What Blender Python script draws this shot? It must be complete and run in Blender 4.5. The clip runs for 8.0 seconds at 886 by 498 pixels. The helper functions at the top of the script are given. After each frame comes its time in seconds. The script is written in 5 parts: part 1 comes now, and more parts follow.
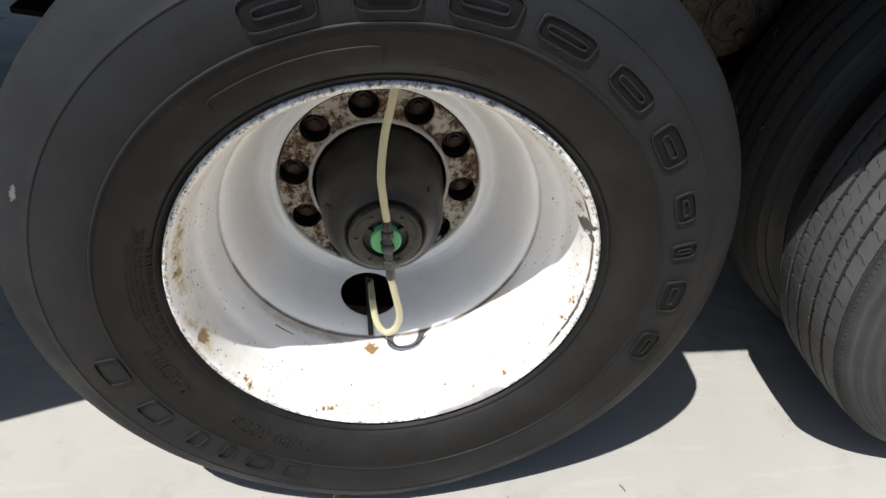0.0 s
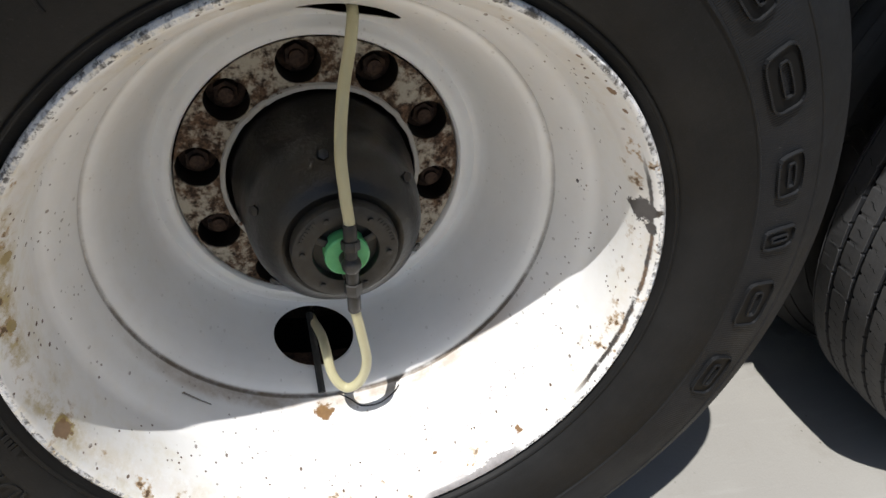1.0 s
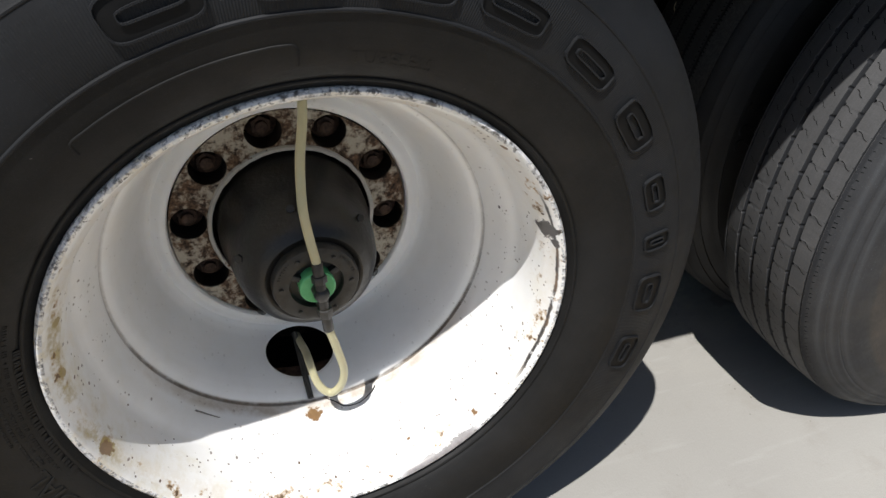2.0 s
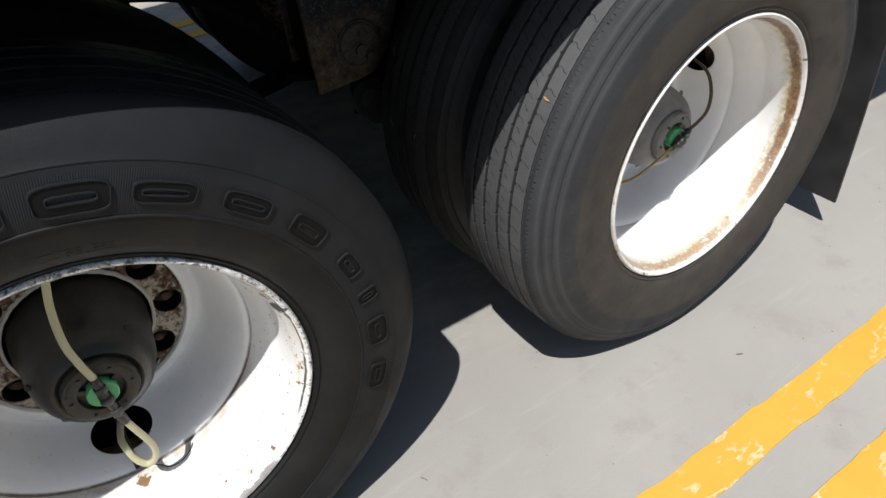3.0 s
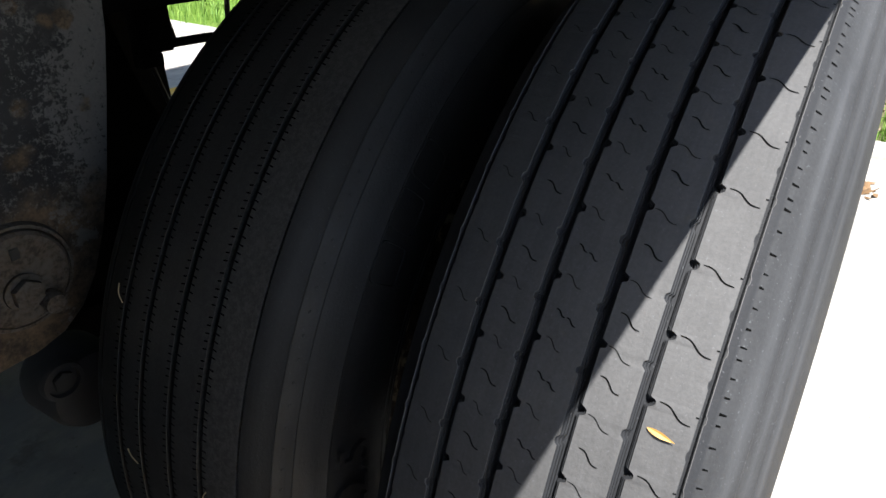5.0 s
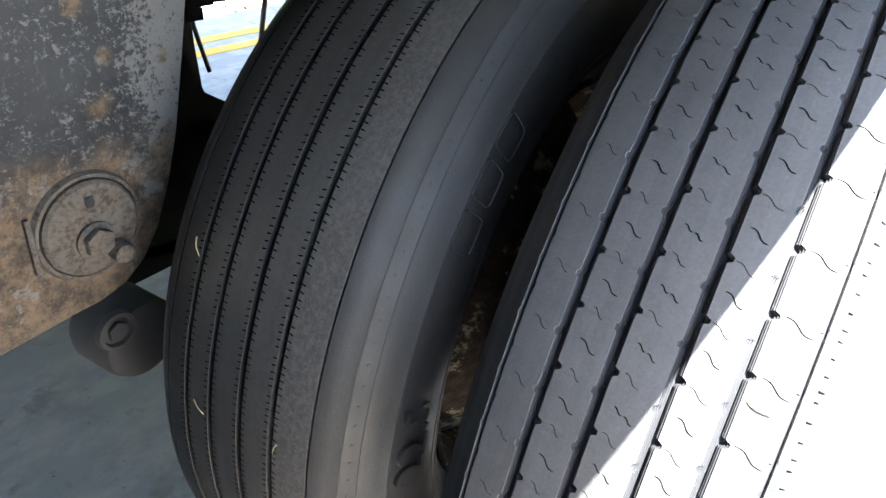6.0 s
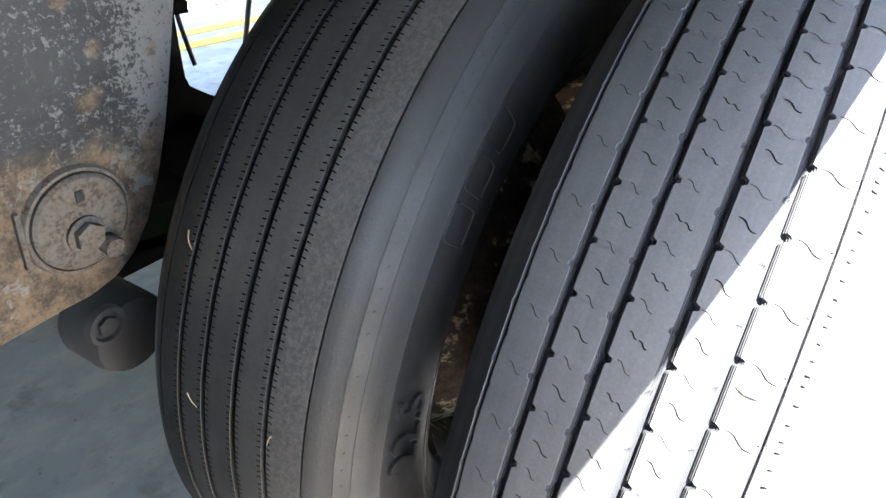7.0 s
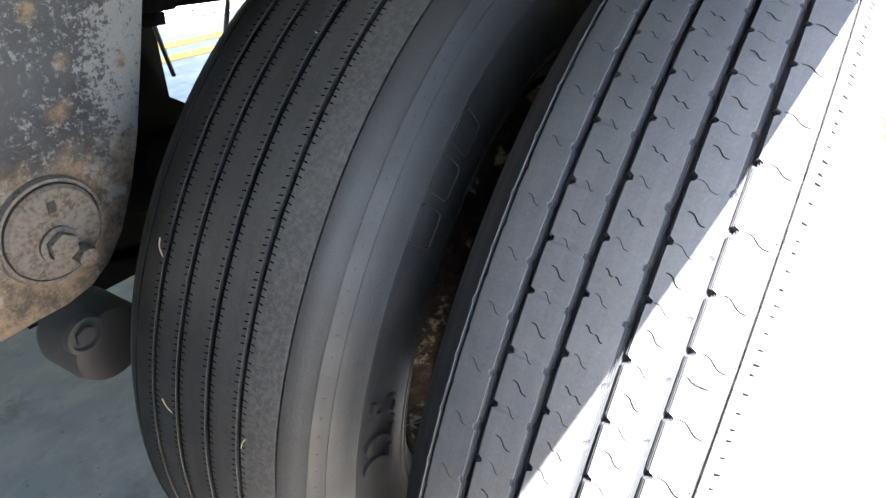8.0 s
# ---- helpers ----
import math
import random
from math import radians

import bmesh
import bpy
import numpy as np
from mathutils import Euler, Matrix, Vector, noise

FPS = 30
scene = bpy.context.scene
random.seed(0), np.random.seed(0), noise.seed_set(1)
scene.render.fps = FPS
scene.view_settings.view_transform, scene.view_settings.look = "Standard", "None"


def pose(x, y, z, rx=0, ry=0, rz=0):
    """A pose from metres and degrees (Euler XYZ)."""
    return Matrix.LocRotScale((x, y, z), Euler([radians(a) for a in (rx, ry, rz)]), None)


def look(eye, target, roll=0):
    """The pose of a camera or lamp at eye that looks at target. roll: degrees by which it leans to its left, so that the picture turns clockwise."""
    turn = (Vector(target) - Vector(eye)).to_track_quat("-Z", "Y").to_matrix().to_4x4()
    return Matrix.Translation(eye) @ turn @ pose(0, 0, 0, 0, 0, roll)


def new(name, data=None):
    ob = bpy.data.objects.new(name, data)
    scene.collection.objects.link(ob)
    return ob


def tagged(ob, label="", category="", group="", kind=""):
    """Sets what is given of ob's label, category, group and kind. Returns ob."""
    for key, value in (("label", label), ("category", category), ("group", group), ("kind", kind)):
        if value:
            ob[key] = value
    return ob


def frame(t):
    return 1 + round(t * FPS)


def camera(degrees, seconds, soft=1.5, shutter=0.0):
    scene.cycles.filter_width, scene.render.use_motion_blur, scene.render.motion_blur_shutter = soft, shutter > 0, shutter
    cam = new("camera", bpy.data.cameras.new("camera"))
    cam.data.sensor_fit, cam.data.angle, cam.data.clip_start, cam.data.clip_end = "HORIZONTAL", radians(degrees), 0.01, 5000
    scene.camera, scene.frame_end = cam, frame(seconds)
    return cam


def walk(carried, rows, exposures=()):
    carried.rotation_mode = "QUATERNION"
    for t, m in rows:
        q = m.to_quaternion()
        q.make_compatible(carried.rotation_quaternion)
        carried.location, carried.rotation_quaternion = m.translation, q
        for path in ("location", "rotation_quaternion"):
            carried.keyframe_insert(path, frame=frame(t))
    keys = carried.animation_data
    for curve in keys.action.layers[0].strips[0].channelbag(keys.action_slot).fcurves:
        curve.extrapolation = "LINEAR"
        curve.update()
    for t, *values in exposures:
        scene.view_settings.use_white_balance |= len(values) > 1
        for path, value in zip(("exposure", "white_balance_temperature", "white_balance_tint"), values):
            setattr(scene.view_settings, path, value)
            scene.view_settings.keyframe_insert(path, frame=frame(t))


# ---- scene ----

# ================= camera =================
cam = camera(67.15, 8.0, soft=1.5)
# seconds, x, y, z, yaw, pitch, roll
PATH = [
    (0.0, -0.063, -0.709, 1.105, -10.57, -36.90, 5.32),
    (0.5, -0.110, -0.541, 0.937, -18.37, -37.66, 7.55),
    (1.0, -0.105, -0.455, 0.895, -20.47, -33.54, 7.10),
    (1.2, -0.109, -0.452, 0.906, -20.43, -32.18, 6.59),
    (2.3, -0.096, -0.679, 1.116, -22.78, -35.97, -0.24),
    (2.5, -0.076, -0.746, 1.190, -23.92, -37.80, -1.98),
    (2.8, 0.034, -0.780, 1.247, -27.61, -40.33, -5.10),
    (3.0, 0.103, -0.757, 1.282, -31.33, -38.95, -4.61),
    (3.1, 0.135, -0.738, 1.299, -32.88, -37.38, -3.53),
    (3.4, 0.197, -0.661, 1.321, -36.03, -33.04, -0.28),
    (3.5, 0.216, -0.614, 1.308, -36.82, -31.97, 0.05),
    (4.0, 0.361, -0.296, 1.163, -54.60, -28.51, 7.01),
    (4.5, 0.484, -0.091, 1.019, -58.14, -26.87, 4.42),
    (5.0, 0.489, -0.021, 1.033, -59.31, -28.40, 1.53),
    (5.2, 0.477, 0.004, 1.029, -58.35, -29.03, 0.77),
    (6.3, 0.427, 0.046, 1.032, -62.84, -30.57, 7.62),
    (6.5, 0.425, 0.047, 1.028, -63.46, -30.41, 7.77),
    (7.0, 0.424, 0.048, 1.032, -63.09, -30.86, 6.30),
    (7.2, 0.425, 0.046, 1.038, -62.39, -30.99, 5.09),
    (7.5, 0.423, 0.042, 1.032, -62.67, -30.26, 5.15),
    (8.0, 0.427, 0.021, 1.036, -63.50, -30.33, 5.20),
]


def camera_pose(x, y, z, yaw, pitch, roll):
    ahead = Vector((-math.sin(radians(yaw)) * math.cos(radians(pitch)), math.cos(radians(yaw)) * math.cos(radians(pitch)), math.sin(radians(pitch))))
    eye = Vector((x, y, z))
    return look(eye, eye + ahead, roll)


EXPOSURES = [(0.0, 0.74), (0.5, 0.46), (1.0, 0.34), (2.5, 0.33), (3.0, 0.25), (3.5, 0.68), (4.0, 0.80), (4.5, 1.02), (5.0, 1.6), (5.2, 2.10), (6.3, 4.85), (7.0, 4.80), (8.0, 4.80)]
walk(cam, [(t, camera_pose(*p)) for t, *p in PATH], EXPOSURES)

# ================= world and sun =================
SUN_WAY = Vector((0.37, 0.325, -1.0)).normalized()  # the way the sunlight travels
ELEVATION = math.asin(-SUN_WAY.z)
AZIMUTH = math.atan2(-SUN_WAY.x, -SUN_WAY.y)
world = bpy.data.worlds.new("sky")
scene.world = world
world.use_nodes = True
sky = world.node_tree.nodes.new("ShaderNodeTexSky")
sky.sky_type = "NISHITA"
sky.sun_disc = False
sky.sun_elevation = ELEVATION
sky.sun_rotation = AZIMUTH
sky.dust_density = 1.0
sky.ozone_density = 1.0
world.node_tree.links.new(sky.outputs[0], world.node_tree.nodes["Background"].inputs[0])
world.node_tree.nodes["Background"].inputs[1].default_value = 0.056
sun = new("sun", bpy.data.lights.new("sun", "SUN"))
sun.data.energy, sun.data.angle, sun.data.color = 4.4, radians(0.53), (1.0, 0.975, 0.94)
sun.rotation_mode = "QUATERNION"
sun.rotation_quaternion = SUN_WAY.to_track_quat("-Z", "Y")
sun.location = (-3, -3, 8)


# ================= materials =================
def material(name, rough=0.6, metal=0.0, specular=0.5):
    m = bpy.data.materials.new(name)
    m.use_nodes = True
    b = m.node_tree.nodes["Principled BSDF"]
    b.inputs["Roughness"].default_value = rough
    b.inputs["Metallic"].default_value = metal
    b.inputs["Specular IOR Level"].default_value = specular
    return m, m.node_tree, b


def put(nt, socket, value):
    if isinstance(value, bpy.types.NodeSocket):
        nt.links.new(value, socket)
    elif isinstance(value, tuple) and len(value) == 3 and socket.type == "RGBA":
        socket.default_value = (*value, 1)
    else:
        socket.default_value = value


def coords(nt):
    return nt.nodes.new("ShaderNodeTexCoord").outputs["Object"]


def split(nt, vec):
    n = nt.nodes.new("ShaderNodeSeparateXYZ")
    put(nt, n.inputs[0], vec)
    return n.outputs


def grain(nt, vec, scale, detail=5.0, rough=0.6, distort=0.0):
    n = nt.nodes.new("ShaderNodeTexNoise")
    put(nt, n.inputs["Vector"], vec)
    n.inputs["Scale"].default_value, n.inputs["Detail"].default_value = scale, detail
    n.inputs["Roughness"].default_value, n.inputs["Distortion"].default_value = rough, distort
    return n.outputs[0]


def cells(nt, vec, scale):
    n = nt.nodes.new("ShaderNodeTexVoronoi")
    put(nt, n.inputs["Vector"], vec)
    n.inputs["Scale"].default_value = scale
    return n.outputs["Distance"]


def stretch(nt, vec, sx, sy, sz):
    n = nt.nodes.new("ShaderNodeVectorMath")
    n.operation = "MULTIPLY"
    put(nt, n.inputs[0], vec)
    n.inputs[1].default_value = (sx, sy, sz)
    return n.outputs[0]


def calc(nt, op, a, b=0.0):
    n = nt.nodes.new("ShaderNodeMath")
    n.operation = op
    put(nt, n.inputs[0], a)
    put(nt, n.inputs[1], b)
    return n.outputs[0]


def step(nt, fac, low, high, a=0.0, b=1.0):
    """a below low, b above high, and a smooth way between."""
    n = nt.nodes.new("ShaderNodeMapRange")
    n.interpolation_type = "SMOOTHSTEP"
    put(nt, n.inputs[0], fac)
    n.inputs[1].default_value, n.inputs[2].default_value = low, high
    n.inputs[3].default_value, n.inputs[4].default_value = a, b
    return n.outputs[0]


def band(nt, fac, low, high, soft):
    return calc(nt, "MULTIPLY", step(nt, fac, low - soft, low + soft), step(nt, fac, high - soft, high + soft, 1.0, 0.0))


def blend(nt, fac, a, b):
    n = nt.nodes.new("ShaderNodeMix")
    n.data_type = "RGBA"
    put(nt, n.inputs[0], fac)
    put(nt, n.inputs[6], a)
    put(nt, n.inputs[7], b)
    return n.outputs[2]


def relief(nt, b, height, strength, distance, normal=None):
    n = nt.nodes.new("ShaderNodeBump")
    n.inputs["Strength"].default_value, n.inputs["Distance"].default_value = strength, distance
    put(nt, n.inputs["Height"], height)
    if normal is not None:
        put(nt, n.inputs["Normal"], normal)
    put(nt, b.inputs["Normal"], n.outputs[0])
    return n.outputs[0]


def radius_of(nt, vec):
    x, y, z = split(nt, vec)
    return calc(nt, "SQRT", calc(nt, "ADD", calc(nt, "MULTIPLY", x, x), calc(nt, "MULTIPLY", z, z))), y


def plain(name, dark, light, scale=20.0, rough=0.6, metal=0.0, bump=0.2, fine=300.0, specular=0.5, distance=0.0008):
    """A paint, plastic or metal with mottling at two scales and fine relief."""
    m, nt, b = material(name, rough, metal, specular)
    c = coords(nt)
    big, small = grain(nt, c, scale), grain(nt, c, fine, 3.0)
    tone = calc(nt, "ADD", calc(nt, "MULTIPLY", step(nt, big, 0.3, 0.7), 0.7), calc(nt, "MULTIPLY", small, 0.3))
    put(nt, b.inputs["Base Color"], blend(nt, tone, dark, light))
    put(nt, b.inputs["Roughness"], step(nt, big, 0.25, 0.75, rough * 0.85, min(1.0, rough * 1.15)))
    relief(nt, b, small, bump, distance)
    return m


def rubber(name, dark, light, dust, dust_low, dust_high, hatch=False, rough=0.72, specular=0.35, tread=None, pale_rings=(), dust_soft=0.02, cool_tint=None, rib_dust=None):
    """Weathered tyre rubber: mottled, ringed by scuffs, dust in bands of the sidewall; hatch: a serrated band behind the raised marks."""
    m, nt, b = material(name, rough, 0.0, specular)
    c = coords(nt)
    r, y = radius_of(nt, c)
    ringed = nt.nodes.new("ShaderNodeCombineXYZ")
    put(nt, ringed.inputs[0], calc(nt, "MULTIPLY", r, 60.0))
    put(nt, ringed.inputs[1], calc(nt, "MULTIPLY", y, 40.0))
    put(nt, ringed.inputs[2], calc(nt, "MULTIPLY", grain(nt, c, 3.0, 2.0), 3.0))
    rings = grain(nt, ringed.outputs[0], 2.2, 6.0, 0.7)
    big, small = grain(nt, c, 9.0, 6.0, 0.65), grain(nt, c, 420.0, 3.0)
    tone = calc(nt, "ADD", calc(nt, "MULTIPLY", step(nt, big, 0.3, 0.7), 0.45), calc(nt, "ADD", calc(nt, "MULTIPLY", step(nt, rings, 0.35, 0.75), 0.3), calc(nt, "MULTIPLY", step(nt, small, 0.3, 0.7), 0.25)))
    colour = blend(nt, tone, dark, light)
    for low_r, high_r, share in pale_rings:
        colour = blend(nt, calc(nt, "MULTIPLY", band(nt, r, low_r, high_r, 0.005), step(nt, grain(nt, ringed.outputs[0], 1.1, 4.0, 0.6), 0.3, 0.7, 0.3 * share, share)), colour, tuple(v * 1.7 for v in light))
    if tread:  # running surface worn pale by the road; shade in the grooves painted as a dark tone
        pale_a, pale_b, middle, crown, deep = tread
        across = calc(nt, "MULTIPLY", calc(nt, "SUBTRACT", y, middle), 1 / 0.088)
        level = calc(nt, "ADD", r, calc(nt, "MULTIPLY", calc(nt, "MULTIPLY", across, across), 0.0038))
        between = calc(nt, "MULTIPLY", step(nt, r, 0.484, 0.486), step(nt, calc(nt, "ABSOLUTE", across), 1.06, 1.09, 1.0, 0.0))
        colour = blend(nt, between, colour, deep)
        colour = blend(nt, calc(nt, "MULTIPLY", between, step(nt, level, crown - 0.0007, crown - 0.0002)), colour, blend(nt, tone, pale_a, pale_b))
        if rib_dust:  # road dust clinging to the outboard rib and blown over the rest in specks
            clinging = step(nt, across, -0.85, -0.25, 1.0, 0.12)
            colour = blend(nt, calc(nt, "MULTIPLY", between, calc(nt, "MULTIPLY", clinging, step(nt, grain(nt, c, 190.0, 6.0, 0.8), 0.38, 0.68, 0.05, 0.75))), colour, rib_dust)
    if cool_tint:  # a cool bluish-grey tint over the outer sidewall, patchy
        low_r, high_r, bloom = cool_tint
        colour = blend(nt, calc(nt, "MULTIPLY", band(nt, r, low_r, high_r, 0.002), step(nt, grain(nt, c, 6.0, 5.0, 0.6), 0.3, 0.7, 0.30, 0.85)), colour, bloom)
    dusty = calc(nt, "MULTIPLY", band(nt, r, dust_low, dust_high, dust_soft), step(nt, big, 0.35, 0.65, 0.35, 0.9))
    colour = blend(nt, dusty, colour, dust)
    speck = calc(nt, "MULTIPLY", step(nt, grain(nt, c, 520.0, 2.0, 0.5), 0.66, 0.72), step(nt, big, 0.35, 0.65, 0.25, 0.9))
    colour = blend(nt, calc(nt, "MULTIPLY", speck, 0.5), colour, tuple(3.0 * v for v in light))
    scratches = step(nt, cells(nt, stretch(nt, c, 9.0, 30.0, 26.0), 3.0), 0.02, 0.05, 1.0, 0.0)
    colour = blend(nt, calc(nt, "MULTIPLY", scratches, step(nt, big, 0.5, 0.6, 0.0, 0.5)), colour, (0.16, 0.155, 0.15))
    put(nt, b.inputs["Base Color"], colour)
    put(nt, b.inputs["Roughness"], step(nt, grain(nt, c, 5.0, 6.0, 0.7), 0.3, 0.7, rough * 0.82, min(1.0, rough * 1.25)))
    height = calc(nt, "ADD", calc(nt, "MULTIPLY", small, 0.6), calc(nt, "MULTIPLY", rings, 0.5))
    if hatch:
        x, _, z = split(nt, c)
        angle = calc(nt, "ARCTAN2", z, x)
        lines = calc(nt, "SINE", calc(nt, "ADD", calc(nt, "MULTIPLY", angle, 1000.0), calc(nt, "MULTIPLY", r, 260.0)))
        mask = calc(nt, "MULTIPLY", band(nt, r, 0.377, 0.434, 0.001), band(nt, calc(nt, "ABSOLUTE", calc(nt, "SUBTRACT", angle, 0.83)), -1.0, 1.32, 0.004))
        height = calc(nt, "ADD", height, calc(nt, "MULTIPLY", calc(nt, "MULTIPLY", lines, mask), 0.34))
    relief(nt, b, height, 0.5, 0.001)
    return m


def rim_paint(name, rust_band, edge_wear, spots=(), dirt=1.0, rust_at=0.004):
    """White enamel on steel: chips and rust blooms near the lip, dirt in the crease and painted shade beside it;
    rust_band: how strongly the bead is rusted; dirt: strength of the dirt, the chips and that shade.
    """
    m, nt, b = material(name, 0.38, 0.0, 0.5)
    c = coords(nt)
    r, y = radius_of(nt, c)
    px, _, pz = split(nt, c)
    big, mid, small = grain(nt, c, 7.0, 5.0), grain(nt, c, 30.0, 6.0, 0.7), grain(nt, c, 170.0, 4.0)
    colour = blend(nt, step(nt, big, 0.3, 0.7), (0.79, 0.79, 0.785), (0.86, 0.86, 0.855))
    # yellowed streaks on the side away from the chipped lip
    side = step(nt, calc(nt, "ADD", px, calc(nt, "MULTIPLY", pz, -0.25)), -0.24, 0.05, 1.0, 0.40)
    grime = calc(nt, "MULTIPLY", step(nt, mid, 0.42, 0.75), calc(nt, "MULTIPLY", step(nt, y, 0.0, 0.11, 0.75, 0.12), side))
    colour = blend(nt, grime, colour, (0.60, 0.53, 0.36))
    # brown dirt and a thin dark gap line in the crease, most of it low down
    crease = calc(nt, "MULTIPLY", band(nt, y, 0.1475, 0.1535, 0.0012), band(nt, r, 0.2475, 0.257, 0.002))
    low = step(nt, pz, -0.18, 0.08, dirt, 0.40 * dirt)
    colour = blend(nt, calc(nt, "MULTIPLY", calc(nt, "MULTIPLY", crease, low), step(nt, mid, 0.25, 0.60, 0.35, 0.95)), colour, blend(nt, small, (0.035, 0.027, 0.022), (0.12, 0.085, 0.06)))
    # the shaded band of barrel beside the crease, painted in dirty brown
    crease_shade = calc(nt, "MULTIPLY", calc(nt, "MULTIPLY", band(nt, y, 0.132, 0.150, 0.006), step(nt, pz, -0.24, -0.05, 0.75 * dirt, 0.0)), step(nt, mid, 0.30, 0.65, 0.25, 1.0))
    colour = blend(nt, crease_shade, colour, (0.36, 0.28, 0.20))
    smear = calc(nt, "MULTIPLY", calc(nt, "MULTIPLY", band(nt, y, 0.095, 0.135, 0.012), step(nt, pz, -0.258, -0.235, 0.6 * dirt, 0.0)), step(nt, grain(nt, stretch(nt, c, 6.0, 40.0, 6.0), 1.5, 5.0), 0.48, 0.66))
    colour = blend(nt, smear, colour, (0.40, 0.29, 0.17))
    stain = calc(nt, "MULTIPLY", calc(nt, "MULTIPLY", step(nt, px, -0.268, -0.248, 0.9 * dirt, 0.0), band(nt, y, 0.007, 0.026, 0.007)), step(nt, calc(nt, "ADD", calc(nt, "MULTIPLY", mid, 0.7), calc(nt, "MULTIPLY", small, 0.3)), 0.45, 0.62))
    colour = blend(nt, stain, colour, blend(nt, small, (0.22, 0.15, 0.04), (0.56, 0.46, 0.18)))
    # small rust blooms near the lip, each with a dark heart
    near_lip = step(nt, y, 0.010, 0.050, 1.0, 0.0)
    field = calc(nt, "ADD", calc(nt, "MULTIPLY", grain(nt, c, 38.0, 3.0, 0.6), 0.75), calc(nt, "MULTIPLY", small, 0.25))
    bloom = calc(nt, "MULTIPLY", step(nt, field, 0.585, 0.635), near_lip)
    heart = calc(nt, "MULTIPLY", step(nt, field, 0.635, 0.66), near_lip)
    rusty = blend(nt, small, (0.20, 0.10, 0.035), (0.50, 0.33, 0.13))
    colour = blend(nt, calc(nt, "MULTIPLY", bloom, 0.8), colour, rusty)
    colour = blend(nt, heart, colour, (0.085, 0.045, 0.022))
    # the rusted bead: brown scale with an olive and yellow fringe, spottier towards the ground
    ragged = calc(nt, "ADD", y, calc(nt, "MULTIPLY", calc(nt, "SUBTRACT", mid, 0.5), 0.026))
    upper = step(nt, pz, -0.22, 0.02, 0.25, 1.0)
    speckle = calc(nt, "ADD", calc(nt, "MULTIPLY", grain(nt, c, 48.0, 5.0, 0.7), 0.6), calc(nt, "MULTIPLY", small, 0.4))
    belt = calc(nt, "MULTIPLY", band(nt, ragged, rust_at + 0.004, rust_at + 0.023, 0.004), step(nt, calc(nt, "ADD", speckle, calc(nt, "MULTIPLY", upper, 0.20)), 0.42, 0.60))
    halo = calc(nt, "MULTIPLY", band(nt, ragged, rust_at, rust_at + 0.037, 0.010), step(nt, speckle, 0.38, 0.56, 0.25, 0.75))
    inside = step(nt, y, 0.003, 0.006)
    belt, halo = calc(nt, "MULTIPLY", belt, inside), calc(nt, "MULTIPLY", halo, inside)
    colour = blend(nt, calc(nt, "MULTIPLY", halo, rust_band), colour, blend(nt, upper, (0.52, 0.40, 0.26), (0.40, 0.34, 0.13)))
    scale = blend(nt, step(nt, speckle, 0.38, 0.62), (0.075, 0.032, 0.017), (0.30, 0.155, 0.07))
    tan = blend(nt, step(nt, speckle, 0.40, 0.62), (0.30, 0.185, 0.10), (0.50, 0.37, 0.235))
    scale = blend(nt, upper, tan, scale)
    colour = blend(nt, calc(nt, "MULTIPLY", belt, rust_band), colour, scale)
    # chips down to dark steel, and fine specks
    chip = step(nt, cells(nt, stretch(nt, c, 1.0, 0.6, 1.0), 60.0), 0.085, 0.12, 1.0, 0.0)
    chip = calc(nt, "MULTIPLY", chip, step(nt, grain(nt, c, 15.0, 2.0), 0.45, 0.52))
    fleck = calc(nt, "MULTIPLY", step(nt, cells(nt, c, 110.0), 0.12, 0.17, 1.0, 0.0), step(nt, grain(nt, c, 24.0, 2.0), 0.48, 0.55))
    chip = calc(nt, "MULTIPLY", calc(nt, "MAXIMUM", chip, fleck), 0.15 + 0.85 * dirt)
    colour = blend(nt, calc(nt, "MULTIPLY", chip, step(nt, y, 0.05, 0.17, 1.0, 0.15)), colour, blend(nt, mid, (0.05, 0.04, 0.035), (0.16, 0.09, 0.05)))
    # worn bright edge of the flange, pitted with dark specks
    edge = calc(nt, "MULTIPLY", step(nt, r, 0.2915, 0.2925), step(nt, grain(nt, c, 150.0, 4.0, 0.7), 0.44, 0.54))
    colour = blend(nt, calc(nt, "MULTIPLY", edge, edge_wear), colour, blend(nt, step(nt, small, 0.35, 0.62), (0.10, 0.095, 0.09), (0.66, 0.67, 0.69)))
    peel = calc(nt, "MULTIPLY", step(nt, px, 0.240, 0.262, 0.0, dirt), band(nt, calc(nt, "ADD", y, calc(nt, "MULTIPLY", calc(nt, "SUBTRACT", mid, 0.5), 0.012)), 0.0035, 0.0085, 0.0012))
    peel = calc(nt, "MULTIPLY", peel, step(nt, calc(nt, "ADD", calc(nt, "MULTIPLY", grain(nt, c, 32.0, 5.0, 0.65), 0.7), calc(nt, "MULTIPLY", small, 0.3)), 0.36, 0.46))
    colour = blend(nt, peel, colour, blend(nt, step(nt, mid, 0.50, 0.65), (0.040, 0.036, 0.034), (0.15, 0.09, 0.05)))
    # a long strip of the lip where the enamel has peeled to grey steel, low on one side
    strip = calc(nt, "MULTIPLY", band(nt, px, 0.080, 0.190, 0.012), step(nt, pz, -0.21, -0.19, dirt, 0.0))
    strip = calc(nt, "MULTIPLY", strip, step(nt, calc(nt, "ADD", y, calc(nt, "MULTIPLY", calc(nt, "SUBTRACT", grain(nt, c, 45.0, 6.0, 0.7), 0.5), 0.030)), 0.0045, 0.0060, 1.0, 0.0))
    colour = blend(nt, strip, colour, blend(nt, small, (0.16, 0.15, 0.15), (0.40, 0.38, 0.38)))
